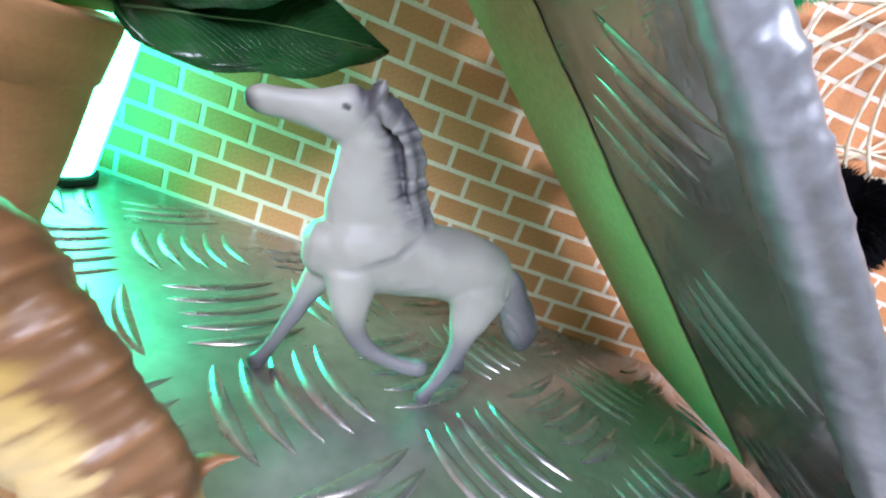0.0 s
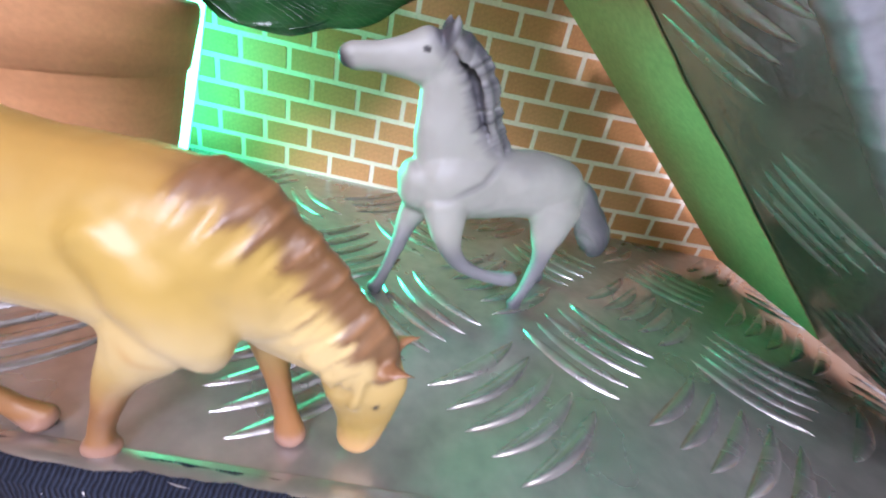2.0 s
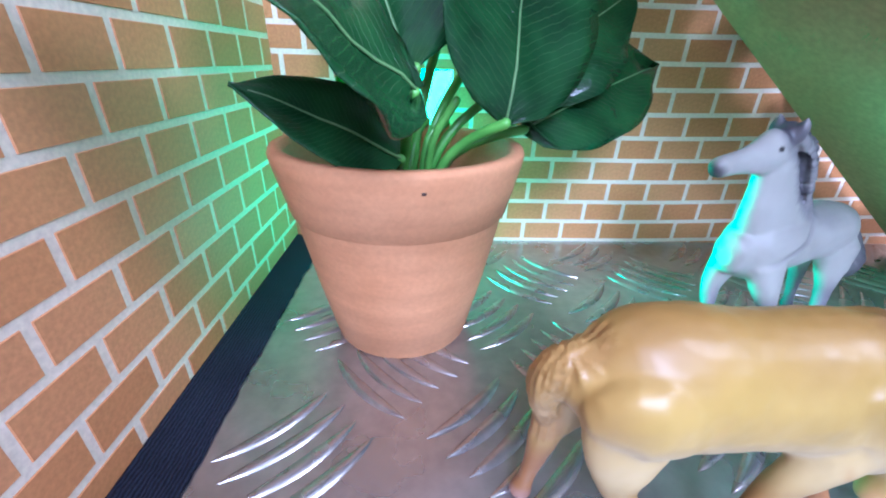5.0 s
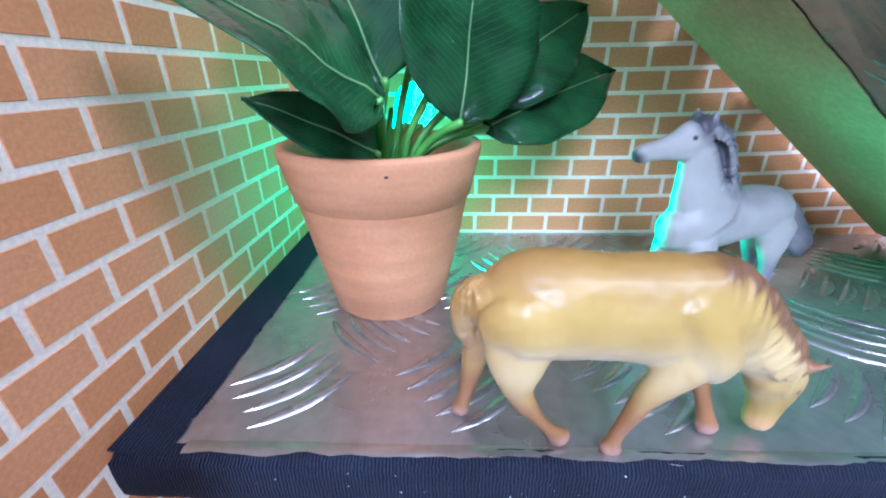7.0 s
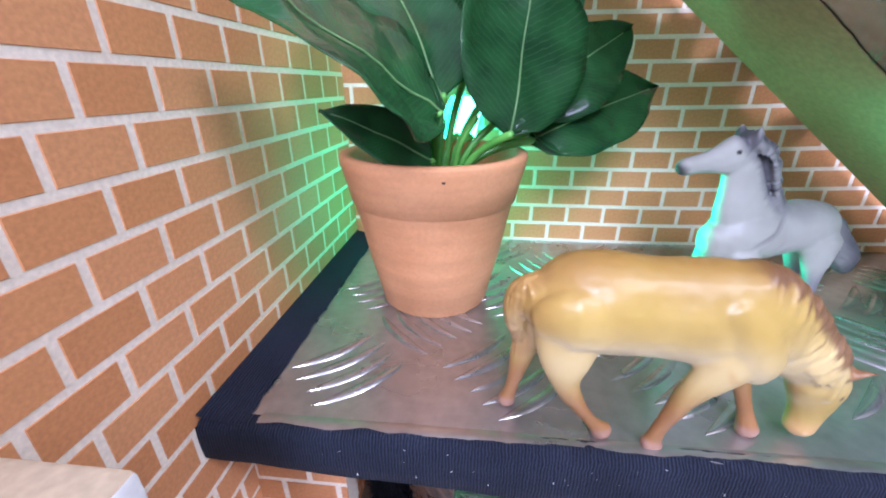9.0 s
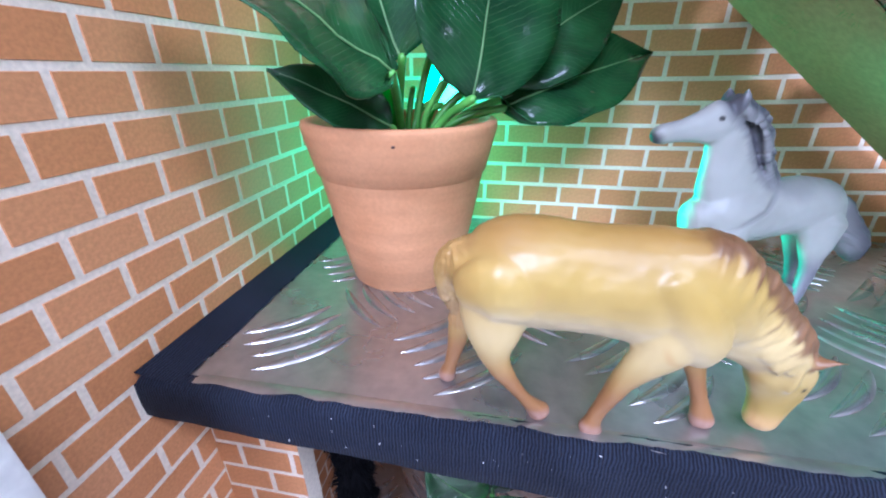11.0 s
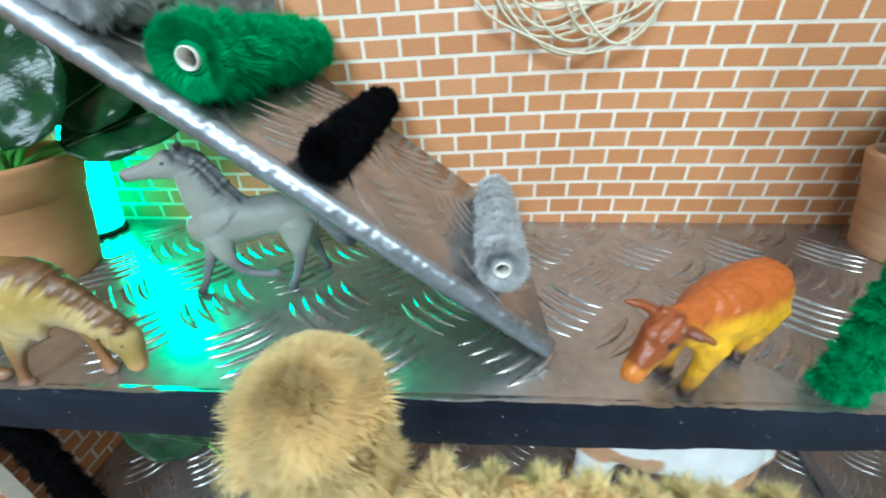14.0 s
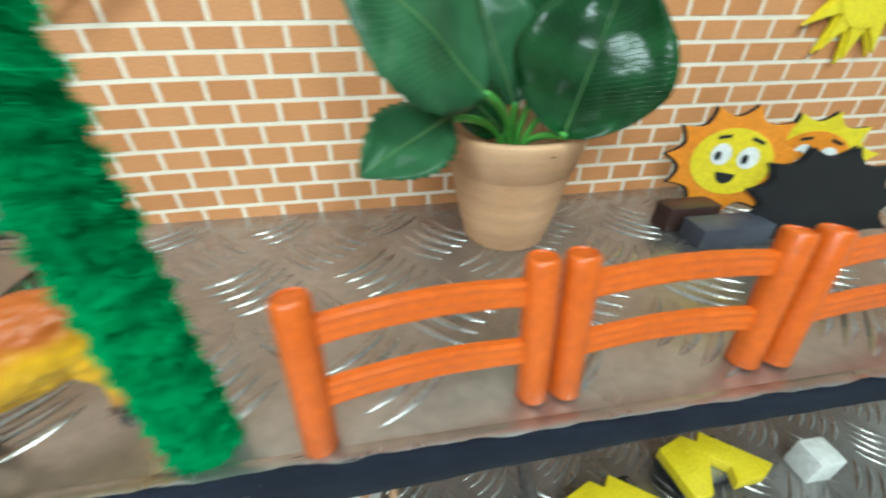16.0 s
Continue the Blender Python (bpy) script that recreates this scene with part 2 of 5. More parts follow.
def part(name, bm, mat, parent=None, label="", at=(0, 0, 0), smooth=True):
    ob = new(name, mesh_of(name, bm, mat, smooth))
    ob.location = Vector(at) * U
    if parent:
        ob.parent = parent
    if label:
        ob["label"] = label
    return ob


def thing(name, at, label, category, group="", rz=0.0):
    ob = new(name)
    ob.empty_display_size = 0.01
    ob.matrix_world = pose(at[0] * U, at[1] * U, at[2] * U, 0, 0, rz)
    return tagged(ob, label, category, group)


def sharp(ob, angle=35):
    """Smooth shading that breaks at hard edges."""
    me = ob.data
    bm = bmesh.new()
    bm.from_mesh(me)
    for e in bm.edges:
        if len(e.link_faces) == 2 and e.calc_face_angle(0) > radians(angle):
            e.smooth = False
    bm.to_mesh(me)
    bm.free()
    return ob


def box(bm, lo, hi, bevel=0.0, segs=2):
    r = bmesh.ops.create_cube(bm, size=1)
    lo, hi = Vector(lo), Vector(hi)
    for v in r["verts"]:
        v.co = Vector([(lo[i] + hi[i]) / 2 + v.co[i] * (hi[i] - lo[i]) for i in range(3)])
    if bevel:
        es = list({e for v in r["verts"] for e in v.link_edges})
        bmesh.ops.bevel(bm, geom=es, offset=bevel, segments=segs, profile=0.5, affect="EDGES")
    return bm


def loft(bm, secs, side=(0, 1, 0), n=14, cap=True):
    """A tube through sections (x, y, z, side radius, other radius), with rounded ends."""
    pts = [Vector(s[:3]) for s in secs]
    side = Vector(side)
    rings = []
    rows = list(zip(pts, [s[3] for s in secs], [s[4] for s in secs]))
    if cap:
        for end in (0, -1):
            p, a, b = rows[end]
            q = rows[1 if end == 0 else -2][0]
            d = (p - q).normalized()
            r = min(a, b)
            extra = [(p + d * r * 0.55, a * 0.8, b * 0.8), (p + d * r * 0.88, a * 0.42, b * 0.42)]
            rows = extra[::-1] + rows if end == 0 else rows + extra
    P = [r[0] for r in rows]
    for i, (p, a, b) in enumerate(rows):
        t = (P[min(i + 1, len(P) - 1)] - P[max(i - 1, 0)]).normalized()
        s = (side - t * side.dot(t)).normalized()
        o = t.cross(s)
        rings.append([bm.verts.new(p + s * a * math.cos(k * math.tau / n) + o * b * math.sin(k * math.tau / n)) for k in range(n)])
    for r0, r1 in zip(rings, rings[1:]):
        for k in range(n):
            bm.faces.new((r0[k], r0[(k + 1) % n], r1[(k + 1) % n], r1[k]))
    bm.faces.new(rings[0][::-1])
    bm.faces.new(rings[-1])
    return bm


def smooth_path(pts, steps=6):
    """Catmull-Rom through rows of numbers."""
    a = np.array(pts, float)
    out = []
    for i in range(len(a) - 1):
        p0, p1, p2, p3 = a[max(i - 1, 0)], a[i], a[i + 1], a[min(i + 2, len(a) - 1)]
        for k in range(steps):
            t = k / steps
            out.append(0.5 * (2 * p1 + (p2 - p0) * t + (2 * p0 - 5 * p1 + 4 * p2 - p3) * t * t + (3 * p1 - p0 - 3 * p2 + p3) * t ** 3))
    out.append(a[-1])
    return [tuple(float(v) for v in r) for r in out]


def tube(bm, pts, r, n=8):
    return loft(bm, [(*p[:3], r, r) for p in pts], side=(0.31, 0.83, 0.46), n=n)


def lathe(bm, profile, n=64, wobble=0.0):
    rings = []
    for r, z in profile:
        ring = []
        for k in range(n):
            a = k * math.tau / n
            rr = r * (1 + wobble * math.sin(3 * a + z * 5))
            ring.append(bm.verts.new((rr * math.cos(a), rr * math.sin(a), z)))
        rings.append(ring)
    for r0, r1 in zip(rings, rings[1:]):
        for k in range(n):
            bm.faces.new((r0[k], r0[(k + 1) % n], r1[(k + 1) % n], r1[k]))
    bm.faces.new(rings[0][::-1])
    bm.faces.new(rings[-1])
    return bm


def figure(name, tubes, mat, paint, at, rz, label, category, voxel=0.0085, size=1.0, group="", carve=None):
    """One moulded mesh out of overlapping lofts, fused and smoothed, then painted by place."""
    bm = bmesh.new()
    for secs in tubes:
        loft(bm, smooth_path(secs, 4) if len(secs) > 2 else secs, n=28)
    bmesh.ops.recalc_face_normals(bm, faces=bm.faces)
    raw = bpy.data.meshes.new("raw")
    bm.to_mesh(raw)
    bm.free()
    tmp = new("raw", raw)
    mod = tmp.modifiers.new("fuse", "REMESH")
    mod.mode, mod.voxel_size = "VOXEL", voxel
    sm = tmp.modifiers.new("soften", "SMOOTH")
    sm.factor, sm.iterations = 0.5, 9
    dg = bpy.context.evaluated_depsgraph_get()
    me = bpy.data.meshes.new_from_object(tmp.evaluated_get(dg))
    bpy.data.objects.remove(tmp)
    me.name = name
    n = len(me.vertices)
    rough_by = voxel * 0.7
    co = np.zeros(n * 3)
    me.vertices.foreach_get("co", co)
    co = co.reshape(-1, 3)
    no = np.zeros(n * 3)
    me.vertices.foreach_get("normal", no)
    no = no.reshape(-1, 3)
    bulge = np.array([noise.noise((p[0] * 7, p[1] * 7, p[2] * 7)) + 0.35 * noise.noise((p[0] * 24, p[1] * 24, p[2] * 24)) for p in co])
    co = co + no * (bulge * rough_by)[:, None]
    if carve:
        co = co + no * carve(co)[:, None]
    col = np.ones((n, 4))
    col[:, :3] = paint(co, no)
    layer = me.color_attributes.new("paint", "FLOAT_COLOR", "POINT")
    layer.data.foreach_set("color", col.ravel())
    me.vertices.foreach_set("co", (co * U * size).ravel())
    me.polygons.foreach_set("use_smooth", [True] * len(me.polygons))
    me.materials.clear()
    me.materials.append(mat)
    me.update()
    ob = new(name, me)
    ob.matrix_world = pose(at[0] * U, at[1] * U, at[2] * U, 0, 0, rz)
    return tagged(ob, label, category, group)


def step(x, a, b):
    k = np.clip((x - a) / (b - a), 0, 1)
    return (k * k * (3 - 2 * k))[:, None]


def blend(c, colour, f):
    return c * (1 - f) + np.array(colour) * f


def near(co, pts, r0, r1):
    """1 close to a polyline, 0 beyond r1."""
    best = np.full(len(co), 9.0)
    for a, b in zip(pts, pts[1:]):
        a, b = np.array(a), np.array(b)
        t = np.clip(((co - a) @ (b - a)) / ((b - a) @ (b - a)), 0, 1)
        best = np.minimum(best, np.linalg.norm(co - a - t[:, None] * (b - a), axis=1))
    return step(-best, -r1, -r0)


def along(co, pts):
    """For each point its distance from a polyline and how far along that line it lies."""
    best, place, run = np.full(len(co), 9.0), np.zeros(len(co)), 0.0
    for a, b in zip(pts, pts[1:]):
        a, b = np.array(a, float), np.array(b, float)
        t = np.clip(((co - a) @ (b - a)) / ((b - a) @ (b - a)), 0, 1)
        d = np.linalg.norm(co - a - t[:, None] * (b - a), axis=1)
        size = np.linalg.norm(b - a)
        place = np.where(d < best, run + t * size, place)
        best = np.minimum(best, d)
        run += size
    return best, place


def strands_of(dist, place, seed, fine=34.0):
    """Wavy hair strands that run away from the line: -1 to 1."""
    return np.array([noise.noise((p * fine + 5 * d, d * 9, seed)) + 0.5 * noise.noise((p * fine * 2.3, d * 14, seed + 4)) for d, p in zip(dist, place)])


# ---- structure ----
L, W, F, END = -2.62, 2.5, 0.36, 12.5  # left wall, back wall, shelf front, right end
LOW = -2.7  # lower floor
PITCH = 0.2935


def wall_sheet(name, lo, hi, label):
    bm = bmesh.new()
    box(bm, lo, hi)
    return tagged(part(name, bm, M_JOINT, smooth=False), label, "wall", kind="structure")


wall_back = wall_sheet("wall_back", (L - 0.3, W, LOW - 0.3), (END, W + 0.15, 4.2), "back wall papered with printed orange brick and cream joints")
wall_left = wall_sheet("wall_left", (L - 0.15, -1.6, LOW - 0.3), (L, W, 4.2), "side wall papered with printed orange brick and cream joints")
wall_low = wall_sheet("wall_low", (L, 0.56, LOW), (-2.13, 0.68, -0.3), "narrow brick-papered pier under the shelf edge")

# shelf board with its foil skin
bm = bmesh.new()
box(bm, (L, F, -0.10), (END, W, 0.0))
shelf = tagged(part("floor_upper", bm, M_PLATE, smooth=False), "shelf floor in grey embossed chequer-plate foil", "floor", kind="structure")
bm = bmesh.new()
box(bm, (L, 0.30, LOW - 0.3), (END, W, LOW))
floor_low = tagged(part("floor_lower", bm, M_PLATE, smooth=False), "lower shelf floor in grey embossed chequer-plate foil", "floor", kind="structure")


def bar_rows(bm, m, length=0.47, width=0.031, height=0.018, bow=-0.03):
    """One embossed lens-shaped tread bar with steep rims and a domed top, laid by the matrix m."""
    n = 12
    across = ((-1.0, 0.0), (-0.72, 0.62), (0.0, 1.0), (0.72, 0.62), (1.0, 0.0))
    rows = []
    for c, h in across:
        row = []
        for i in range(n + 1):
            u = i / n * 2 - 1
            k = 1 - u * u
            row.append(bm.verts.new(m @ Vector((u * length / 2, bow * k - c * width * k ** 0.8, h * height * k ** 0.45 + 0.0006))))
        rows.append(row)
    for p, q in zip(rows, rows[1:]):
        for i in range(n):
            bm.faces.new((p[i], q[i], q[i + 1], p[i + 1]))


HALF = (0.40, 0.388)  # half the pitch of the tread groups
HUB = (0.247, 0.773)  # middle of one group


def tread_groups(bm, x0, x1, y0, y1, lay, hub=HUB, seed=4, tall=1.0):
    """Groups of five bowed bars on a chequered lattice, turned by a quarter from row to row."""
    rnd = random.Random(seed)
    for i in range(int((x0 - hub[0]) / HALF[0]) - 1, int((x1 - hub[0]) / HALF[0]) + 2):
        for j in range(int((y0 - hub[1]) / HALF[1]) - 1, int((y1 - hub[1]) / HALF[1]) + 2):
            if (i + j) % 2:
                continue
            cx, cy = hub[0] + i * HALF[0], hub[1] + j * HALF[1]
            turn = -45 if j % 2 else 43
            for k in range(5):
                m = pose(cx, cy, 0, 0, 0, turn + rnd.uniform(-1.5, 1.5)) @ pose(0, (k - 2) * 0.1, 0)
                ends = [m @ Vector((s * 0.23, 0, 0)) for s in (-1, 1)]
                if all(x0 < e.x < x1 and y0 < e.y < y1 for e in ends):
                    bar_rows(bm, lay @ m, 0.47 * rnd.uniform(0.95, 1.03), height=0.014 * tall * rnd.uniform(0.75, 1.15))


def tread_field(name, x0, x1, y0, y1, parent):
    bm = bmesh.new()
    tread_groups(bm, x0, x1, y0, y1, Matrix.Identity(4))
    return tagged(part(name, bm, M_TREAD, parent), kind="stuff")


tread_field("tread_pattern", L + 0.2, END, F + 0.02, W, shelf)
tread = tread_field("tread_pattern", L, END, 0.35, W, floor_low)
tread.location.z = LOW * U


# fabric edging along the shelf front and beside the left wall
def edging():
    bm = bmesh.new()
    rnd = random.Random(2)
    nx = 220
    prof = [(0.03, 0.012), (-0.015, 0.02), (-0.045, -0.01), (-0.05, -0.1), (-0.05, -0.2), (-0.045, -0.29), (-0.01, -0.325), (0.03, -0.33)]
    tall = ((-2.62, 0.62), (-1.1, 0.9), (0.0, 1.0), (2.3, 0.97), (3.9, 0.75), (5.4, 0.42), (12.5, 0.34))
    rows = []
    for i in range(nx + 1):
        x = L + (END - L) * i / nx
        kz = float(np.interp(x, [p[0] for p in tall], [p[1] for p in tall]))
        top = 0.008 * noise.noise((x * 3, 0, 0)) + 0.006 * noise.noise((x * 14, 3, 0))
        low = 0.012 * noise.noise((x * 2.2, 7, 0)) + 0.006 * noise.noise((x * 17, 1, 0))
        out = 0.008 * noise.noise((x * 4, 2, 5))
        row = []
        for k, (y, z) in enumerate(prof):
            f = k / (len(prof) - 1)
            row.append(bm.verts.new((x, F + y + out + 0.004 * noise.noise((x * 20, k, 3)), z * kz + (1 - f) * top + f * low)))
        rows.append(row)
    for a, b in zip(rows, rows[1:]):
        for k in range(len(prof) - 1):
            bm.faces.new((a[k], a[k + 1], b[k + 1], b[k]))
    return bm


tagged(part("trim_front", edging(), M_FABRIC), "black ribbed fabric tape along the shelf edge", "edging tape", kind="structure")
bm = bmesh.new()
nrow = 60
prev = None
for i in range(nrow + 1):
    y = F - 0.03 + (W - F + 0.02) * i / nrow
    w = 0.2 + 0.012 * noise.noise((y * 5, 1, 1)) + 0.01 * noise.noise((y * 19, 4, 1))
    row = [bm.verts.new(p) for p in ((L + 0.003, y, 0.045), (L + 0.05, y, 0.032), (L + w * 0.6, y, 0.02), (L + w, y, 0.006))]
    if prev:
        for k in range(3):
            bm.faces.new((prev[k], prev[k + 1], row[k + 1], row[k]))
    prev = row
tagged(part("trim_side", bm, M_FABRIC), "black felt tape where shelf meets side wall", "edging tape", kind="structure")

# crumpled foil lip and lint along the shelf edge
bm = bmesh.new()
prev = None
for i in range(421):
    x = L + 0.25 + (END - L - 0.3) * i / 420
    a, c = noise.noise((x * 6, 11, 0)), noise.noise((x * 21, 12, 0))
    row = [bm.verts.new(p) for p in ((x, F + 0.05, 0.004), (x, F + 0.012 + 0.01 * a, 0.02 + 0.006 * c), (x, F - 0.012 + 0.016 * a + 0.006 * c, 0.016 + 0.008 * a))]
    if prev:
        for k in range(2):
            bm.faces.new((prev[k], prev[k + 1], row[k + 1], row[k]))
    prev = row
tagged(part("trim_foil", bm, M_PLATE), "crumpled silver foil lip along the shelf edge", "foil lip", kind="structure")
bm = bmesh.new()
rnd = random.Random(21)
for i in range(70):
    m = pose(rnd.uniform(-2.2, 4.0), F - 0.051, -rnd.uniform(0.0, 0.19), rnd.uniform(0, 360), rnd.uniform(0, 360), rnd.uniform(0, 360))
    s = rnd.choice((0.001, 0.0013, 0.0016, 0.0026))
    r = bmesh.ops.create_icosphere(bm, subdivisions=1, radius=s)
    for v in r["verts"]:
        v.co = m @ Vector((v.co.x * rnd.uniform(1.2, 2.6), v.co.y * 0.6, v.co.z * rnd.uniform(0.5, 1.2)))
tagged(part("lint", bm, M_WHITE), "white lint flecks on the black tape", "lint", kind="stuff")

# the room beyond, which closes the place
bm = bmesh.new()
box(bm, (-16, -22, -9), (24, 6, 16))
bmesh.ops.reverse_faces(bm, faces=bm.faces)
tagged(part("room_walls", bm, M_ROOM, smooth=False), "plain pale room walls and ceiling around the shelves", "room", kind="structure")

# ---- ramp ----
SLOPE, FOOT, RY0, RY1, TOPX = 0.765, 2.2, 0.72, 2.38, -1.1
ANG = math.degrees(math.atan(SLOPE))


def ramp():
    r = thing("ramp", (FOOT, 0, 0), "sloping ramp wrapped in grey embossed metal foil", "ramp")
    long = (FOOT - TOPX) / math.cos(radians(ANG))
    tilt = pose(0, 0, 0, 0, ANG, 0)
    STOP = -0.13  # the board ends just above the floor

    def put(bm):
        bmesh.ops.transform(bm, matrix=tilt, verts=bm.verts)
        return bm

    bm = bmesh.new()
    box(bm, (-long, RY0, -0.05), (STOP, RY1, 0.0), 0.012)
    sharp(part("board", put(bm), M_FOIL, r))
    bm = bmesh.new()
    n, prev = 70, None
    for i in range(n + 1):
        x = -long + (long - 0.18) * i / n
        e = 1.47 + 0.025 * noise.noise((x * 2.5, 0, 2)) + 0.012 * noise.noise((x * 11, 0, 2))
        row = [bm.verts.new((x, y, -0.054)) for y in (e, RY1 - 0.008)]
        row += [bm.verts.new((x, y, -0.060)) for y in (RY1 - 0.008, e)]
        if prev:
            for k in range(4):
                bm.faces.new((prev[k], row[k], row[(k + 1) % 4], prev[(k + 1) % 4]))
        prev = row
    bmesh.ops.recalc_face_normals(bm, faces=bm.faces)
    part("bare_underside", put(bm), M_BOARD, r, "bare pale strip of board under the ramp", smooth=False)
    bm = bmesh.new()
    n, m, prev = 420, 18, None
    rnd = random.Random(6)
    for i in range(n + 1):
        x = -long + (long - 0.14) * i / n
        rr = 0.064 + 0.002 * noise.noise((x * 9, 1, 0)) + 0.0025 * noise.noise((x * 30, 4, 0))
        row = []
        for k in range(m):
            a = k * math.tau / m
            d = rr + 0.002 * noise.noise((x * 7, math.cos(a) * 2, math.sin(a) * 2)) + 0.0045 * max(0.0, math.sin(x * 38 + 1.3 * a + 0.8 * math.sin(x * 3))) ** 9
            row.append(bm.verts.new((x, RY0 - 0.01 + d * math.cos(a), -0.03 + d * math.sin(a))))
        if prev:
            for k in range(m):
                bm.faces.new((prev[k], prev[(k + 1) % m], row[(k + 1) % m], row[k]))
        else:
            bm.faces.new(row)
        prev = row
    bm.faces.new(prev)
    bmesh.ops.recalc_face_normals(bm, faces=bm.faces)
    part("rolled_edge", put(bm), M_SILVER, r, "bright silver rolled foil edge")
    bm = bmesh.new()
    tread_groups(bm, -long, STOP, RY0 + 0.05, RY1, Matrix.Identity(4), (-0.4, 1.2), 5, 0.55)
    tread_groups(bm, -long, STOP, -1.45, -RY0 - 0.06, pose(0, 0, -0.05, 180), (-0.5, -1.1), 6, 0.6)
    tagged(part("tread_pattern", put(bm), M_TREAD, r), kind="stuff")
    return r


ramp()


# ---- fluffy tubes ----
def fluffy(name, a, b, r, mat, core_mat, label, strands=20000, length=0.075, seed=1, ridges=9, hole=True, group="fluffy rollers"):
    """A card tube dressed in fluffy trim: a core with a hole and thousands of tapered strands in bunched rings."""
    a, b = Vector(a), Vector(b)
    t = thing(name, a, label, "fluffy roller", group)
    rnd = random.Random(seed)
    axis = (b - a).normalized()
    s = axis.orthogonal().normalized()
    o = axis.cross(s)
    d = (b - a).length
    bm = bmesh.new()
    rc, ri = r * 0.66, 0.05
    n = 20
    rings = []
    for z, rr in ((0.02, ri), (-0.012, ri), (-0.016, ri * 1.3), (0.0, ri * 1.34), (0.01, rc), (d - 0.01, rc), (d, rc * 0.6), (d, 0.01)):
        rings.append([bm.verts.new(axis * z + s * rr * math.cos(k * math.tau / n) + o * rr * math.sin(k * math.tau / n)) for k in range(n)])
    for r0, r1 in zip(rings, rings[1:]):
        for k in range(n):
            bm.faces.new((r0[k], r0[(k + 1) % n], r1[(k + 1) % n], r1[k]))
    bm.faces.new(rings[-1])
    if not hole:
        bm.faces.new(rings[1][::-1])
    part("core", bm, mat, t)
    if hole:
        bm = bmesh.new()
        rings = []
        for z, rr in ((0.12, ri * 0.8), (-0.03, ri * 0.84), (-0.035, ri * 0.92), (-0.03, ri), (0.12, ri)):
            rings.append([bm.verts.new(axis * z + s * rr * math.cos(k * math.tau / n) + o * rr * math.sin(k * math.tau / n)) for k in range(n)])
        for r0, r1 in zip(rings, rings[1:]):
            for k in range(n):
                bm.faces.new((r0[k], r0[(k + 1) % n], r1[(k + 1) % n], r1[k]))
        bm.faces.new(rings[0])
        part("tube_end", bm, core_mat, t, "pale open card tube end")
    verts, faces = [], []

    def strand(root, way, reach, w, droop):
        mid = root + way * reach * 0.55
        tip = root + way * reach + droop
        k = len(verts)
        verts.extend((root - w, root + w, mid + w * 0.9, mid - w * 0.9, tip + w * 0.15))
        faces.extend(((k, k + 1, k + 2, k + 3), (k + 3, k + 2, k + 4)))

    strands = int(strands * 1.6)
    for i in range(strands):
        z = rnd.uniform(0.0, d)
        ph = z / d * ridges * math.tau + 1.2 * math.sin(z * 5 + seed)
        clump = 0.5 + 0.5 * math.sin(ph)
        ang = rnd.uniform(0, math.tau)
        ca, sa = math.cos(ang), math.sin(ang)
        rad, tang = s * ca + o * sa, o * ca - s * sa
        tuft = noise.noise((ca * 2.2 + seed, sa * 2.2, z * 9)), noise.noise((ca * 2.2, sa * 2.2 + seed, z * 9 + 40))
        ln = length * rnd.uniform(0.5, 1.1) * (0.25 + 1.2 * clump) * (1 + 0.7 * tuft[0])
        ends = -max(0.0, 0.1 - z) * 7 + max(0.0, z - d + 0.1) * 9
        lean = axis * (0.8 * math.cos(ph) + 1.7 * tuft[0] + rnd.uniform(-0.25, 0.25) + ends) + tang * (1.8 * tuft[1] + rnd.uniform(-0.35, 0.35))
        w = (tang * rnd.uniform(-1, 1) + axis * rnd.uniform(-1, 1)).normalized() * rnd.uniform(0.0015, 0.0032)
        strand(axis * z + rad * rc * 0.93, (rad + lean).normalized(), (r - rc) * 0.85 + ln * 0.5, w, tang * rnd.uniform(-0.014, 0.014) - Vector((0, 0, 0.01)))
    for i in range(strands // 3):
        ang = rnd.uniform(0, math.tau)
        rad = s * math.cos(ang) + o * math.sin(ang)
        e = rnd.random()
        q = rc * math.sqrt(e if not hole else 0.35 + 0.65 * e)
        far_end = i % 2
        out = axis if far_end else -axis
        way = (out * rnd.uniform(0.5, 1.0) + rad * (q / rc) * 1.1 + Vector((rnd.uniform(-1, 1), rnd.uniform(-1, 1), rnd.uniform(-1, 1))) * 0.4).normalized()
        w = out.cross(way).normalized() * rnd.uniform(0.0012, 0.0026)
        tuft = Vector((noise.noise((q * 14 * rad.x + seed, q * 14 * rad.y, 1)), noise.noise((q * 14 * rad.x, q * 14 * rad.y + seed, 2)), noise.noise((q * 14 * rad.y, q * 14 * rad.x, seed))))
        way = (way + tuft * 1.1).normalized()
        dome = 0.0 if hole else 0.75 * rc * (1 - (q / rc) ** 2)
        strand((axis * d if far_end else Vector((0, 0, 0))) + rad * q + out * dome, way, (r - rc) * 0.6 + length * rnd.uniform(0.2, 0.5), w, Vector((0, 0, -0.008)))
    me = bpy.data.meshes.new("fluff")
    me.from_pydata([v * U for v in verts], [], faces)
    me.materials.append(mat)
    ob = new("fluff", me)
    ob.parent = t
    tagged(ob, "soft bunched strands", kind="stuff")
    return t


F_GREY = fur_mat("grey_fluff", (0.56, 0.56, 0.56), (0.74, 0.74, 0.735))
F_GREEN = fur_mat("green_fluff", (0.02, 0.39, 0.13), (0.045, 0.54, 0.20))
F_BLACK = fur_mat("black_fluff", (0.004, 0.004, 0.005), (0.012, 0.012, 0.014))
F_YELLOW = fur_mat("straw_yellow_fluff", (0.80, 0.62, 0.30), (0.90, 0.74, 0.42))


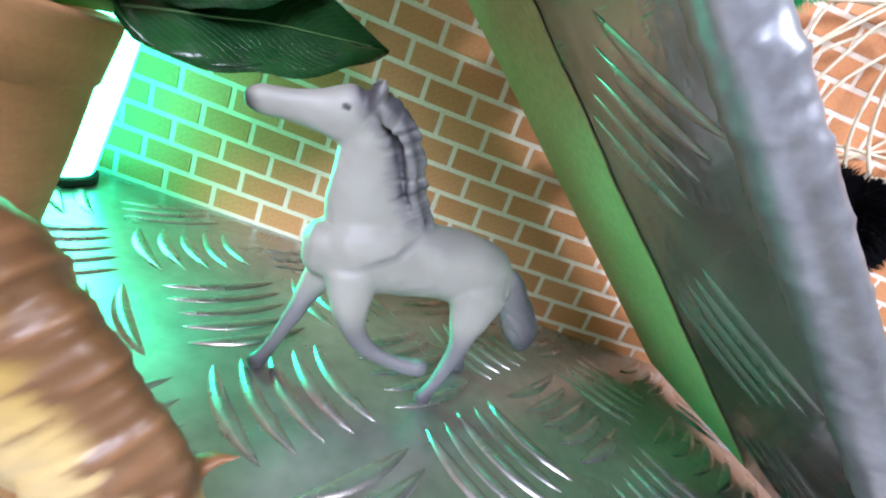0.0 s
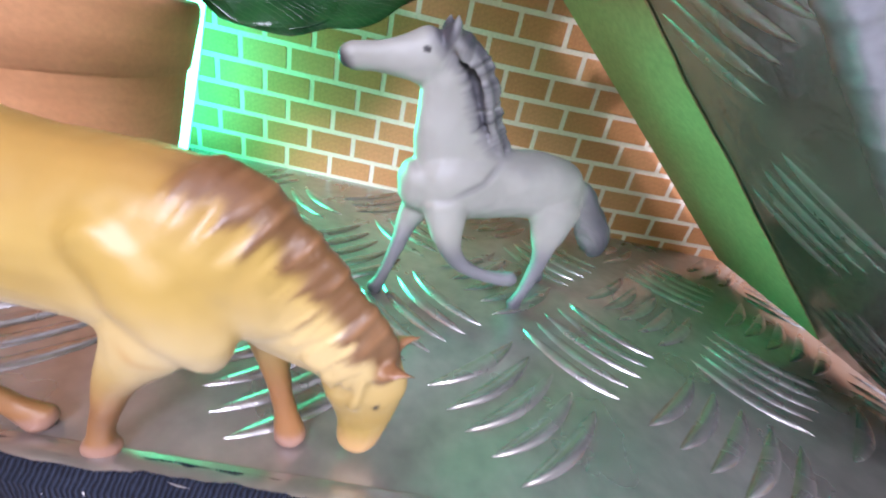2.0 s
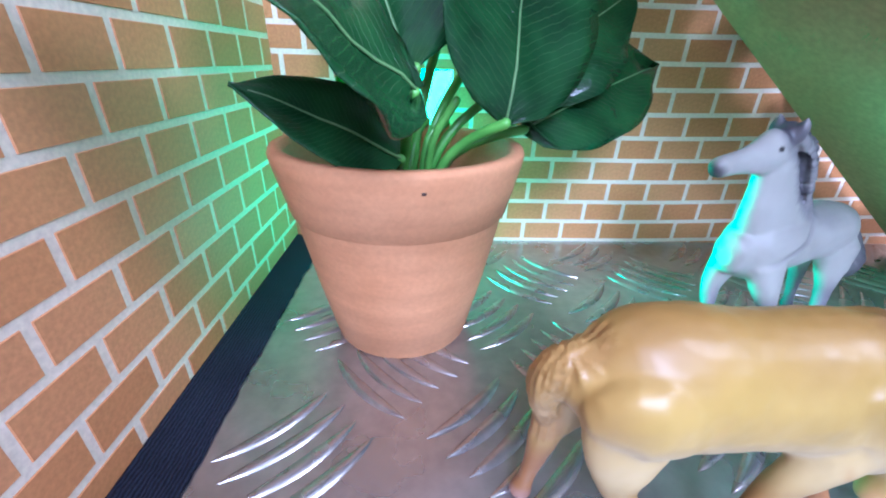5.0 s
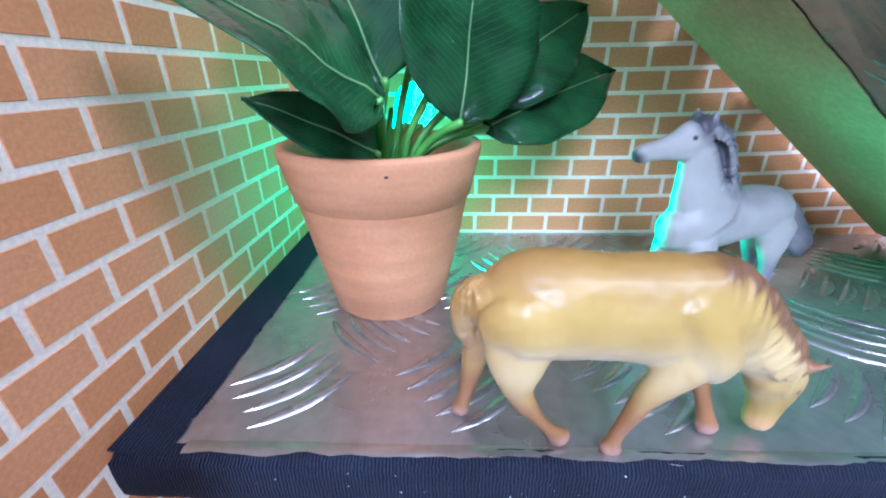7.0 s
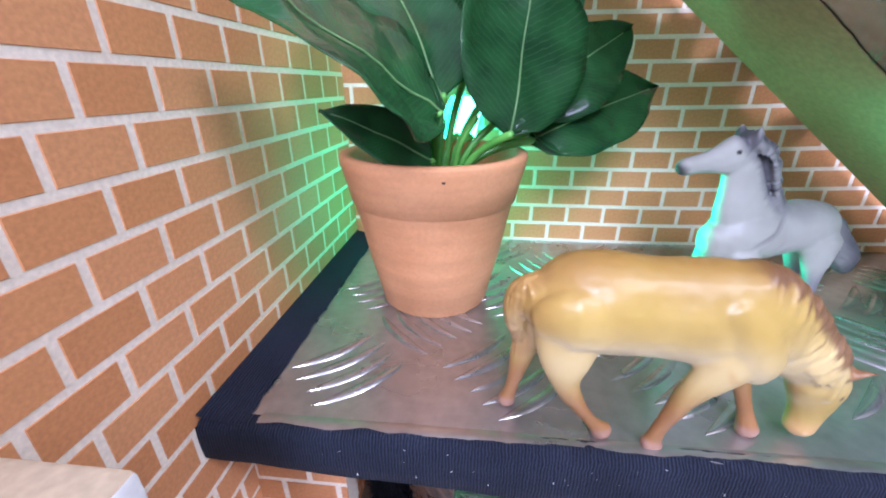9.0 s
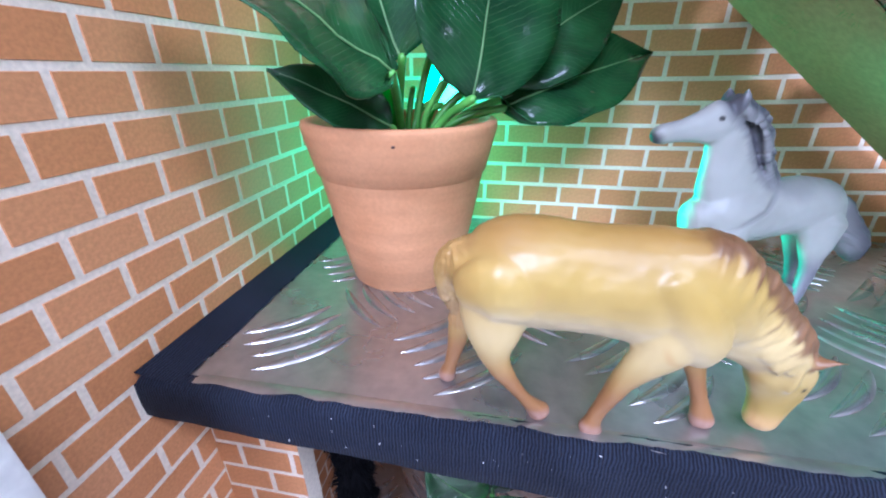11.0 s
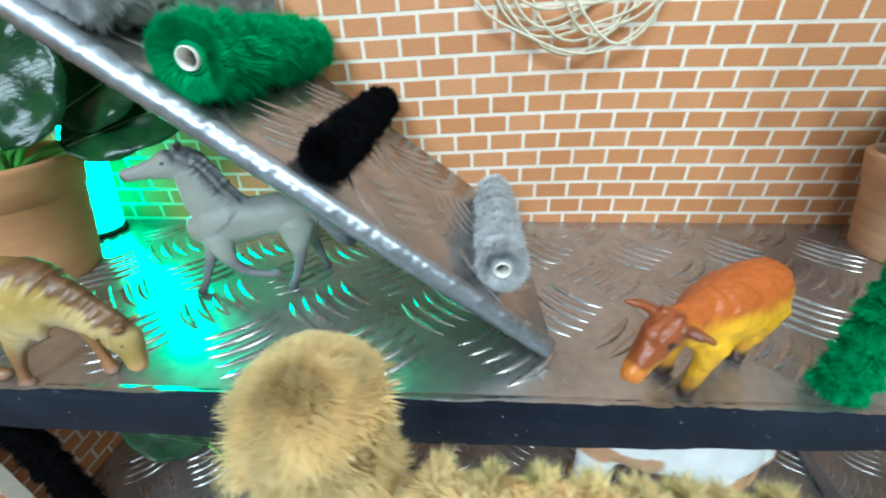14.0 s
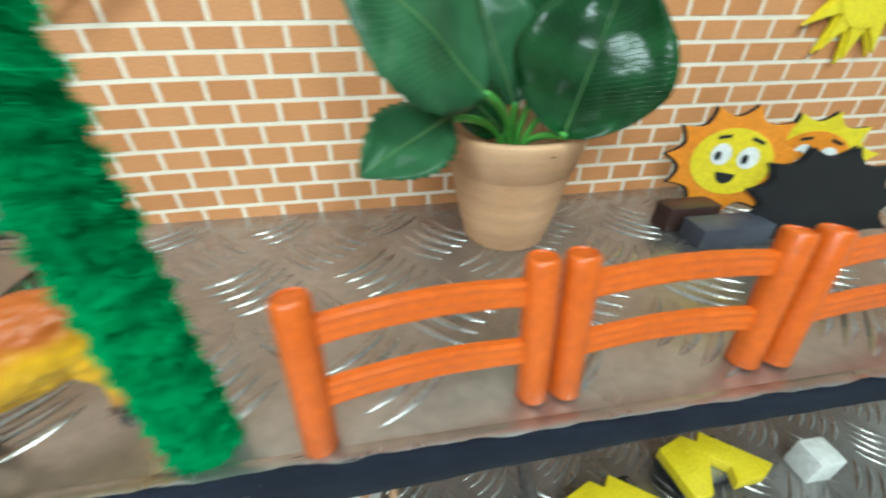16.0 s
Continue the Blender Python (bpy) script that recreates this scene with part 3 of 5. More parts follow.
def on_ramp(x, r):
    return SLOPE * (FOOT - x) + r * 0.92 / math.cos(radians(ANG))


for nm, x, xb, y0, y1, r, mat, lab, sd in (
    ("grey_roller", 1.80, 1.84, 0.90, 2.20, 0.15, F_GREY, "grey fluffy roller lying across the ramp foot", 3),
    ("black_roller", 0.90, 0.90, 0.86, 2.36, 0.135, F_BLACK, "black fluffy roller lying across the ramp", 4),
    ("green_roller", 0.40, 0.40, 0.82, 2.34, 0.175, F_GREEN, "bright green fluffy roller lying across the ramp", 5),
    ("grey_roller", 0.0, 0.03, 0.80, 2.30, 0.17, F_GREY, "grey fluffy roller high on the ramp", 6),
):
    fluffy(nm, (x, y0, on_ramp(x, r)), (xb, y1, on_ramp(xb, r)), r, mat, M_TUBE, lab, length=0.11 if "green" in nm else 0.075, seed=sd, ridges=8, hole="black" not in nm)
fluffy("green_post", (3.54, 0.50, 0.02), (3.56, 0.52, 2.9), 0.125, F_GREEN, M_TUBE, "upright green fluffy post standing on the shelf", 42000, 0.05, 7, 26, False, "fluffy posts")
fluffy("yellow_post", (1.25, -0.43, 1.0), (1.30, -0.30, LOW + 0.02), 0.185, F_YELLOW, M_TUBE, "straw-yellow fluffy post rising in front of the shelf", 80000, 0.06, 8, 16, False, "fluffy posts")
fluffy("yellow_roller", (1.50, -0.52, 0.76), (2.3, -0.55, 0.74), 0.10, F_YELLOW, M_TUBE, "straw-yellow fluffy roller beside the yellow post", 16000, 0.07, 9, 8, False)
fluffy("black_post", (-1.98, 0.80, -0.31), (-1.96, 0.82, LOW + 0.01), 0.13, F_BLACK, M_TUBE, "black fluffy post below the shelf", 14000, 0.07, 10, 12, False, "fluffy posts")


# ---- pots and plants ----
def pot(at, rim, base, high, band, label, clay):
    t = thing("flower_pot", at, label, "flower pot", "clay pots")
    bm = bmesh.new()
    rb = base + (rim - base) * (1 - band / high)
    lathe(bm, [(base * 0.96, 0.0), (base, 0.012), (base + (rb - base) * 0.5, (high - band) * 0.5), (rb - 0.012, high - band - 0.012), (rb - 0.006, high - band),
               (rb + 0.004, high - band + 0.008), (rim - 0.004, high - 0.05), (rim, high - 0.02), (rim - 0.008, high), (rim - 0.05, high + 0.001),
               (rim - 0.065, high - 0.03), (rb - 0.07, high - band), (rb - 0.08, high - band * 1.1)], 72, 0.002)
    part("clay_body", bm, clay, t)
    bm = bmesh.new()
    lathe(bm, [(rb - 0.075, high - band - 0.05), (rb - 0.075, high - band + 0.02), (rb * 0.5, high - band + 0.045), (0.02, high - band + 0.05)], 40, 0.01)
    for v in bm.verts:
        v.co.z += 0.02 * noise.noise((v.co.x * 9, v.co.y * 9, 0))
    part("soil", bm, M_SOIL, t, "dark filling in the pot")
    bm = bmesh.new()
    box(bm, (-0.012, -rim + 0.007, high - 0.075), (0.006, -rim + 0.03, high - 0.062), 0.003)
    bmesh.ops.rotate(bm, cent=(0, 0, 0), matrix=Matrix.Rotation(radians(12), 3, "Z"), verts=bm.verts)
    part("chip", bm, M_BROWNBOX, t)
    return t


def leaf(t, base, tip, half, sag, face, mat, fold=0.12, curl=0.1, seed=0, stem_from=None, blunt=0.75, serrate=0.0):
    """A leaf along a bowed midrib. face: the way its upper side looks; sag: how far its middle bows that way."""
    base, tip, face = Vector(base), Vector(tip), Vector(face).normalized()
    mid = (base + tip) / 2 + face * sag
    nu, nv = 22, 10
    bm = bmesh.new()
    uvl = bm.loops.layers.uv.new("leaf")
    grid, spine = [], []
    for i in range(nu + 1):
        u = i / nu
        p = base * (1 - u) ** 2 + mid * 2 * u * (1 - u) + tip * u * u
        tg = ((mid - base) * (1 - u) + (tip - mid) * u).normalized()
        side = (Matrix.Rotation(0.5 * noise.noise((seed * 1.7, 0.3, 5)) * (u - 0.3), 3, tg) @ tg.cross(face)).normalized()
        nrm = side.cross(tg).normalized()
        w = half * max(0.0, math.sin(math.pi * min(1.0, u ** blunt))) ** 0.72 * (1 - 0.3 * u ** 4) * (1 + 0.07 * noise.noise((u * 4, seed, 2)))
        w = max(w, 0.006) if u < 1 else 0.001
        row = []
        for j in range(nv + 1):
            v = j / nv * 2 - 1
            wave = curl * half * (noise.noise((u * 2.6 + seed * 3.1, v * 1.3, seed)) + 0.45 * noise.noise((u * 7 + seed, v * 2.5, 9)) * (0.25 + abs(v)))
            ww = w * (1 + serrate * (1 if i % 2 else -1) * (abs(v) > 0.95))
            row.append((bm.verts.new(p + side * v * ww + nrm * (fold * w * abs(v) ** 1.3 + wave)), u, v))
        grid.append(row)
        spine.append(p + nrm * (0.004 + curl * half * (noise.noise((u * 2.6 + seed * 3.1, 0, seed)) + 0.1125 * noise.noise((u * 7 + seed, 0, 9)))))
    for i in range(nu):
        for j in range(nv):
            q = (grid[i][j], grid[i][j + 1], grid[i + 1][j + 1], grid[i + 1][j])
            f = bm.faces.new([c[0] for c in q])
            for lp, c in zip(f.loops, q):
                lp[uvl].uv = (c[1], c[2])
    ob = part("leaf", bm, mat, t)
    sol = ob.modifiers.new("thickness", "SOLIDIFY")
    sol.thickness = 0.006 * U
    bm = bmesh.new()
    loft(bm, [(*p, 0.0075 * (1 - 0.75 * i / nu), 0.006 * (1 - 0.75 * i / nu)) for i, p in enumerate(spine) if i % 2 == 0 and i < nu - 1], side=(0.3, 0.8, 0.5), n=6)
    part("midrib", bm, M_RIB, ob)
    if stem_from is not None:
        s0 = Vector(stem_from)
        c = s0 + Vector((0, 0, 1)) * (base - s0).length * 0.45
        pts = [s0 * (1 - k / 8) ** 2 + c * 2 * (k / 8) * (1 - k / 8) + base * (k / 8) ** 2 for k in range(9)]
        bm = bmesh.new()
        tube(bm, pts, 0.022, 8)
        part("stem", bm, M_STEM, t)
    return ob


P1 = (-1.775, 1.51, 0.0)
pot(P1, 0.535, 0.335, 0.93, 0.27, "terracotta flower pot with a rolled rim on the shelf", M_TERRA)
plant = thing("potted_plant", (P1[0], P1[1], 0.68), "dark green glossy artificial plant with broad leaves in a clay pot", "plant", "potted plants")


def rel(p, o):
    return tuple(a - b for a, b in zip(p, o))


O1 = (P1[0], P1[1], 0.68)
for k, (b, tp, hw, sg, fc, mt, st, fold) in enumerate((
    ((-1.70, 1.14, 1.15), (-2.32, 0.60, 1.62), 0.38, 0.05, (0.35, -0.45, 0.82), M_LEAF, (-1.76, 1.48), 0.10),
    ((-1.70, 1.32, 1.22), (-2.20, 1.72, 2.12), 0.34, 0.06, (0.55, -0.75, 0.25), M_LEAF, (-1.80, 1.55), 0.12),
    ((-1.36, 1.32, 1.04), (-1.26, 1.74, 2.08), 0.37, 0.05, (0.42, -0.82, 0.36), M_LEAF, (-1.62, 1.50), 0.08),
    ((-1.45, 1.80, 1.25), (-0.98, 2.18, 2.08), 0.29, 0.05, (0.35, -0.85, 0.3), M_LEAF2, (-1.68, 1.60), 0.12),
    ((-1.30, 1.66, 1.15), (-0.60, 2.12, 1.60), 0.29, 0.08, (0.30, -0.75, 0.55), M_LEAF, (-1.65, 1.56), 0.10),
    ((-1.22, 1.58, 0.98), (-0.36, 2.15, 1.26), 0.26, 0.10, (0.20, -0.78, 0.58), M_LEAF, (-1.62, 1.54), 0.10),
    ((-1.24, 1.62, 1.02), (-0.62, 1.98, 1.12), 0.25, 0.08, (0.25, -0.72, 0.62), M_LEAF, (-1.60, 1.58), 0.10),
    ((-1.76, 1.30, 0.90), (-2.24, 1.05, 1.17), 0.15, 0.07, (0.35, -0.72, 0.55), M_LEAF, (-1.80, 1.46), 0.14),
    ((-1.82, 1.42, 0.80), (-2.0, 1.50, 1.26), 0.13, 0.03, (0.35, -0.92, 0.1), M_LEAF3, None, 0.16),
    ((-1.62, 1.70, 1.30), (-1.62, 1.84, 2.20), 0.24, 0.05, (0.3, -0.92, 0.2), M_LEAF, (-1.72, 1.60), 0.12),
    ((-1.95, 1.75, 1.20), (-2.30, 2.10, 1.95), 0.22, 0.05, (0.5, -0.8, 0.3), M_LEAF2, (-1.85, 1.60), 0.12),
)):
    leaf(plant, rel(b, O1), rel(tp, O1), hw, sg, fc, mt, fold=fold, curl=0.20, seed=k + 1, stem_from=None if st is None else rel((*st, 0.70), O1))
rnd = random.Random(11)
for k in range(9):
    bm = bmesh.new()
    a = rnd.uniform(0, math.tau)
    r0, r1 = rnd.uniform(0.02, 0.12), rnd.uniform(0.12, 0.30)
    p = [Vector((r0 * math.cos(a), r0 * math.sin(a), 0.0)), Vector((r1 * math.cos(a) * 0.6, r1 * math.sin(a) * 0.6, 0.25)), Vector((r1 * math.cos(a), r1 * math.sin(a), rnd.uniform(0.3, 0.5)))]
    tube(bm, smooth_path(p, 4), 0.018, 7)
    part("stem", bm, M_STEM, plant)

P2 = (5.18, 1.95, 0.0)
pot(P2, 0.48, 0.30, 0.80, 0.25, "pale terracotta flower pot beside the fence", M_TERRA2)
plant2 = thing("potted_plant", (P2[0], P2[1], 0.55), "green artificial plant with rounded leaves in a clay pot", "plant", "potted plants")
O2 = (P2[0], P2[1], 0.55)
OLD2 = (5.10, 1.98, 0.55)  # middle of the leaf table below
for k, (b, tp, hw, sg, fc, mt, st, sr) in enumerate((
    ((5.25, 1.56, 0.84), (5.42, 1.52, 1.62), 0.40, 0.05, (-0.35, -0.85, 0.35), M_LEAF, (5.12, 1.9), 0.0),
    ((4.76, 1.42, 1.10), (4.12, 1.28, 1.66), 0.34, 0.06, (0.1, -0.75, 0.66), M_LEAF2, (5.05, 1.85), 0.02),
    ((4.60, 1.46, 0.99), (4.14, 1.14, 0.84), 0.20, 0.07, (-0.1, -0.75, 0.6), M_LEAF2, (5.0, 1.85), 0.05),
    ((4.98, 1.80, 0.80), (4.60, 1.66, 1.16), 0.15, 0.05, (-0.2, -0.8, 0.5), M_LEAF, (5.05, 1.92), 0.0),
    ((5.05, 1.85, 0.95), (4.75, 2.12, 1.75), 0.26, 0.05, (-0.1, -0.9, 0.3), M_LEAF2, (5.08, 1.95), 0.0),
    ((5.35, 1.85, 1.0), (5.95, 1.78, 1.30), 0.17, 0.05, (-0.2, -0.7, 0.65), M_LEAF2, (5.15, 1.95), 0.0),
    ((5.2, 1.95, 1.0), (5.45, 2.15, 1.9), 0.28, 0.05, (-0.1, -0.9, 0.3), M_LEAF, (5.12, 1.98), 0.0),
)):
    leaf(plant2, rel(b, OLD2), rel(tp, OLD2), hw, sg, fc, mt, fold=0.1, curl=0.16, seed=k + 21, stem_from=rel((*st, 0.58), OLD2), blunt=0.9, serrate=sr)

# ---- green lamp behind the pot ----
lamp = thing("table_lamp", (-1.93, 2.20, 0.0), "small glowing green lamp on a black base", "lamp")
bm = bmesh.new()
lathe(bm, [(0.20, 0.0), (0.212, 0.01), (0.212, 0.045), (0.19, 0.055)], 40)
part("base", bm, M_BLACK, lamp, "black round base")


def shell(a0, a1, profile, n=24):
    """A curved panel: part of a turned shape between two angles, with some thickness."""
    bm = bmesh.new()
    rows = []
    for k in range(n + 1):
        a = radians(a0 + (a1 - a0) * k / n)
        rows.append([bm.verts.new((r * math.cos(a), r * math.sin(a), z)) for r, z in profile + [(r - 0.012, z) for r, z in profile[::-1]]])
    for p, q in zip(rows, rows[1:]):
        for k in range(len(p)):
            bm.faces.new((p[k], q[k], q[(k + 1) % len(p)], p[(k + 1) % len(p)]))
    bm.faces.new(rows[0])
    bm.faces.new(rows[-1][::-1])
    bmesh.ops.recalc_face_normals(bm, faces=bm.faces)
    return bm


CONE = [(0.186, 0.058), (0.19, 0.08), (0.165, 0.6), (0.13, 1.12), (0.11, 1.2)]


def leaning(bm):
    for v in bm.verts:
        v.co.x += 0.27 * (v.co.z - 0.05)
    return bm


part("front_panel", leaning(shell(-98, 16, CONE)), M_LAMP, lamp, "bright green-white front panel of the lamp")
part("back_shell", leaning(shell(17, 261, CONE)), M_LAMP2, lamp, "dimmer green back shell of the lamp")

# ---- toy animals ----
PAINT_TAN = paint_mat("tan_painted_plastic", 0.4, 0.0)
PAINT_GREY = paint_mat("grey_painted_plastic", 0.5, 0.0)
PAINT_COW = paint_mat("painted_rubber", 0.42, 0.08, 0.95, 170)
PAINT_PIED = paint_mat("pied_painted_plastic", 0.4, 0.1)

MANE_T = [(0.14, 0, 0.725), (0.24, 0, 0.685), (0.34, 0, 0.615), (0.46, 0, 0.49), (0.545, 0, 0.39)]
TAIL_T = [(-0.52, 0.0, 0.655), (-0.585, 0.01, 0.60), (-0.605, 0.035, 0.51), (-0.585, 0.06, 0.41), (-0.565, 0.07, 0.33)]
tan_tubes = [
    [(-0.50, 0, 0.565, 0.10, 0.12), (-0.43, 0, 0.575, 0.145, 0.17), (-0.3, 0, 0.57, 0.168, 0.19), (-0.12, 0, 0.56, 0.16, 0.182), (0.06, 0, 0.55, 0.16, 0.20), (0.2, 0, 0.535, 0.14, 0.20), (0.30, 0, 0.485, 0.095, 0.135)],
    [(0.06, 0, 0.60, 0.10, 0.155), (0.22, 0, 0.545, 0.09, 0.165), (0.36, 0, 0.445, 0.075, 0.14), (0.48, 0, 0.345, 0.06, 0.10)],
    [(0.505, 0, 0.345, 0.058, 0.085), (0.505, 0, 0.275, 0.066, 0.105), (0.515, 0, 0.19, 0.054, 0.078), (0.515, 0, 0.11, 0.046, 0.062), (0.51, 0, 0.07, 0.046, 0.058)],
    [(0.455, 0, 0.275, 0.06, 0.05), (0.475, 0, 0.235, 0.058, 0.045)],
    [(0.55, 0.045, 0.35, 0.028, 0.022), (0.58, 0.055, 0.368, 0.024, 0.016), (0.625, 0.066, 0.378, 0.006, 0.005)],
    [(0.55, -0.045, 0.35, 0.028, 0.022), (0.58, -0.055, 0.368, 0.024, 0.016), (0.625, -0.066, 0.378, 0.006, 0.005)],
    [(-0.42, -0.075, 0.52, 0.08, 0.14), (-0.425, -0.09, 0.38, 0.056, 0.095), (-0.41, -0.09, 0.265, 0.036, 0.052), (-0.335, -0.08, 0.14, 0.026, 0.031), (-0.27, -0.067, 0.055, 0.027, 0.031), (-0.24, -0.06, 0.022, 0.035, 0.045)],
    [(-0.46, 0.075, 0.50, 0.075, 0.13), (-0.535, 0.08, 0.33, 0.048, 0.068), (-0.565, 0.075, 0.2, 0.031, 0.039), (-0.59, 0.068, 0.085, 0.025, 0.03), (-0.605, 0.065, 0.022, 0.034, 0.042)],
    [(0.14, -0.085, 0.49, 0.075, 0.13), (0.08, -0.1, 0.37, 0.052, 0.08), (0.005, -0.1, 0.25, 0.035, 0.042), (-0.04, -0.1, 0.13, 0.026, 0.03), (-0.06, -0.1, 0.055, 0.027, 0.032), (-0.065, -0.1, 0.022, 0.036, 0.046)],
    [(0.2, 0.07, 0.47, 0.06, 0.1), (0.245, 0.055, 0.33, 0.04, 0.052), (0.285, 0.035, 0.2, 0.03, 0.036), (0.315, 0.015, 0.1, 0.025, 0.028), (0.335, 0.0, 0.022, 0.034, 0.045)],
    [(*p, w, w * 0.9) for p, w in zip(TAIL_T, (0.03, 0.048, 0.054, 0.045, 0.025))],
    [(*p, 0.03, 0.03) for p in MANE_T],
    [(-0.50, -0.09, 0.53, 0.06, 0.09), (-0.42, -0.118, 0.56, 0.07, 0.115), (-0.32, -0.115, 0.53, 0.05, 0.09)],
    [(0.05, -0.12, 0.62, 0.045, 0.06), (0.13, -0.122, 0.53, 0.055, 0.085), (0.19, -0.11, 0.43, 0.05, 0.075), (0.20, -0.10, 0.37, 0.035, 0.045)],
    [(0.21, -0.075, 0.61, 0.03, 0.06), (0.26, -0.08, 0.53, 0.034, 0.065), (0.30, -0.06, 0.44, 0.03, 0.055)],
]
rnd = random.Random(3)
for k in range(34):
    u = k / 33 * 3.8
    i = min(int(u), 3)
    p = Vector(MANE_T[i]).lerp(Vector(MANE_T[i + 1]), u - i)
    lock = [(p.x, -0.015, p.z), (p.x - 0.012, -0.062, p.z - 0.045), (p.x - 0.05 + rnd.uniform(-0.02, 0.02), -0.076, p.z - 0.06 - rnd.uniform(0, 0.10))]
    tan_tubes.append([(*q, w, w) for q, w in zip(lock, (0.014, 0.012, 0.006))])


def tan_carve(co):
    d, p = along(co, MANE_T)
    dt, pt = along(co, TAIL_T)
    hair = strands_of(d, p, 2.0) * 0.007 * (1 - np.clip((d - 0.09) / 0.07, 0, 1)) * (d > 0.0)
    tail = strands_of(pt, np.arctan2(co[:, 1], co[:, 0] + 0.58) * 0.2, 6.0) * 0.009 * (1 - np.clip((dt - 0.06) / 0.02, 0, 1))
    return hair + tail


def tan_paint(co, no):
    wob = np.array([noise.noise((p[0] * 6, p[1] * 6, p[2] * 6)) for p in co])
    c = np.tile(np.array((0.39, 0.26, 0.062)), (len(co), 1))
    c = blend(c, (0.50, 0.35, 0.11), step(wob, -0.2, 0.5) * 0.35)
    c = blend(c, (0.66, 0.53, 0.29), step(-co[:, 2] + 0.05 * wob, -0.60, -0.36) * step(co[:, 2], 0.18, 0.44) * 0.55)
    c = blend(c, (0.70, 0.60, 0.40), step(-no[:, 2], 0.1, 0.85) * 0.75)
    c = blend(c, (0.27, 0.14, 0.033), step(co[:, 2] + 0.05 * wob, 0.62, 0.77) * 0.8)
    c = blend(c, (0.44, 0.25, 0.08), step(-co[:, 0], 0.42, 0.58) * step(co[:, 2], 0.35, 0.6) * 0.5)
    # two darker lines paint crease shade into the shoulder and flank
    c = blend(c, (0.42, 0.23, 0.07), near(co, [(0.02, -0.17, 0.70), (0.03, -0.18, 0.5), (0.10, -0.16, 0.38), (0.18, -0.15, 0.34)], 0.0, 0.022) * 0.6)
    c = blend(c, (0.42, 0.24, 0.08), near(co, [(-0.26, -0.18, 0.68), (-0.31, -0.18, 0.52), (-0.27, -0.16, 0.42)], 0.0, 0.022) * 0.5)
    c = blend(c, (0.27, 0.125, 0.045), step(-co[:, 2], -0.36, -0.16) * (1 - step(co[:, 0], 0.40, 0.44)))
    c = blend(c, (0.30, 0.165, 0.115), step(-co[:, 2], -0.06, -0.035) * (1 - step(co[:, 0], 0.40, 0.44)))
    d, p = along(co, MANE_T)
    hair = strands_of(d, p, 2.0)
    reach = 0.07 + 0.06 * np.clip(hair + 0.25, 0, 1.2)
    c = blend(c, (0.13, 0.058, 0.026), step(reach - d, -0.012, 0.03) * step(co[:, 0] + 0.1 * wob, 0.10, 0.26) * 0.92)
    c = blend(c, (0.26, 0.13, 0.055), step(hair, 0.1, 0.5) * step(0.10 - d, 0.0, 0.05) * step(co[:, 0], 0.16, 0.30) * 0.6)
    dt, pt = along(co, TAIL_T)
    c = blend(c, (0.34, 0.18, 0.065), step(0.075 - dt, 0.0, 0.03) * (0.35 + 0.4 * step(-co[:, 2], -0.52, -0.36)))
    for s in (-1, 1):
        c = blend(c, (0.24, 0.11, 0.045), near(co, [(0.55, s * 0.045, 0.35), (0.62, s * 0.066, 0.38)], 0.015, 0.04))
    c = blend(c, (0.60, 0.35, 0.15), step(-co[:, 2], -0.15, -0.06) * step(co[:, 0], 0.42, 0.46) * 0.8)
    for s in (-1, 1):
        c = blend(c, (0.02, 0.015, 0.012), near(co, [(0.545, s * 0.06, 0.255), (0.548, s * 0.06, 0.26)], 0.004, 0.010))
    return c


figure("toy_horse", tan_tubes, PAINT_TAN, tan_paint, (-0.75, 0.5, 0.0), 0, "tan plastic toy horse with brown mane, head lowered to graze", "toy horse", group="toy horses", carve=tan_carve)

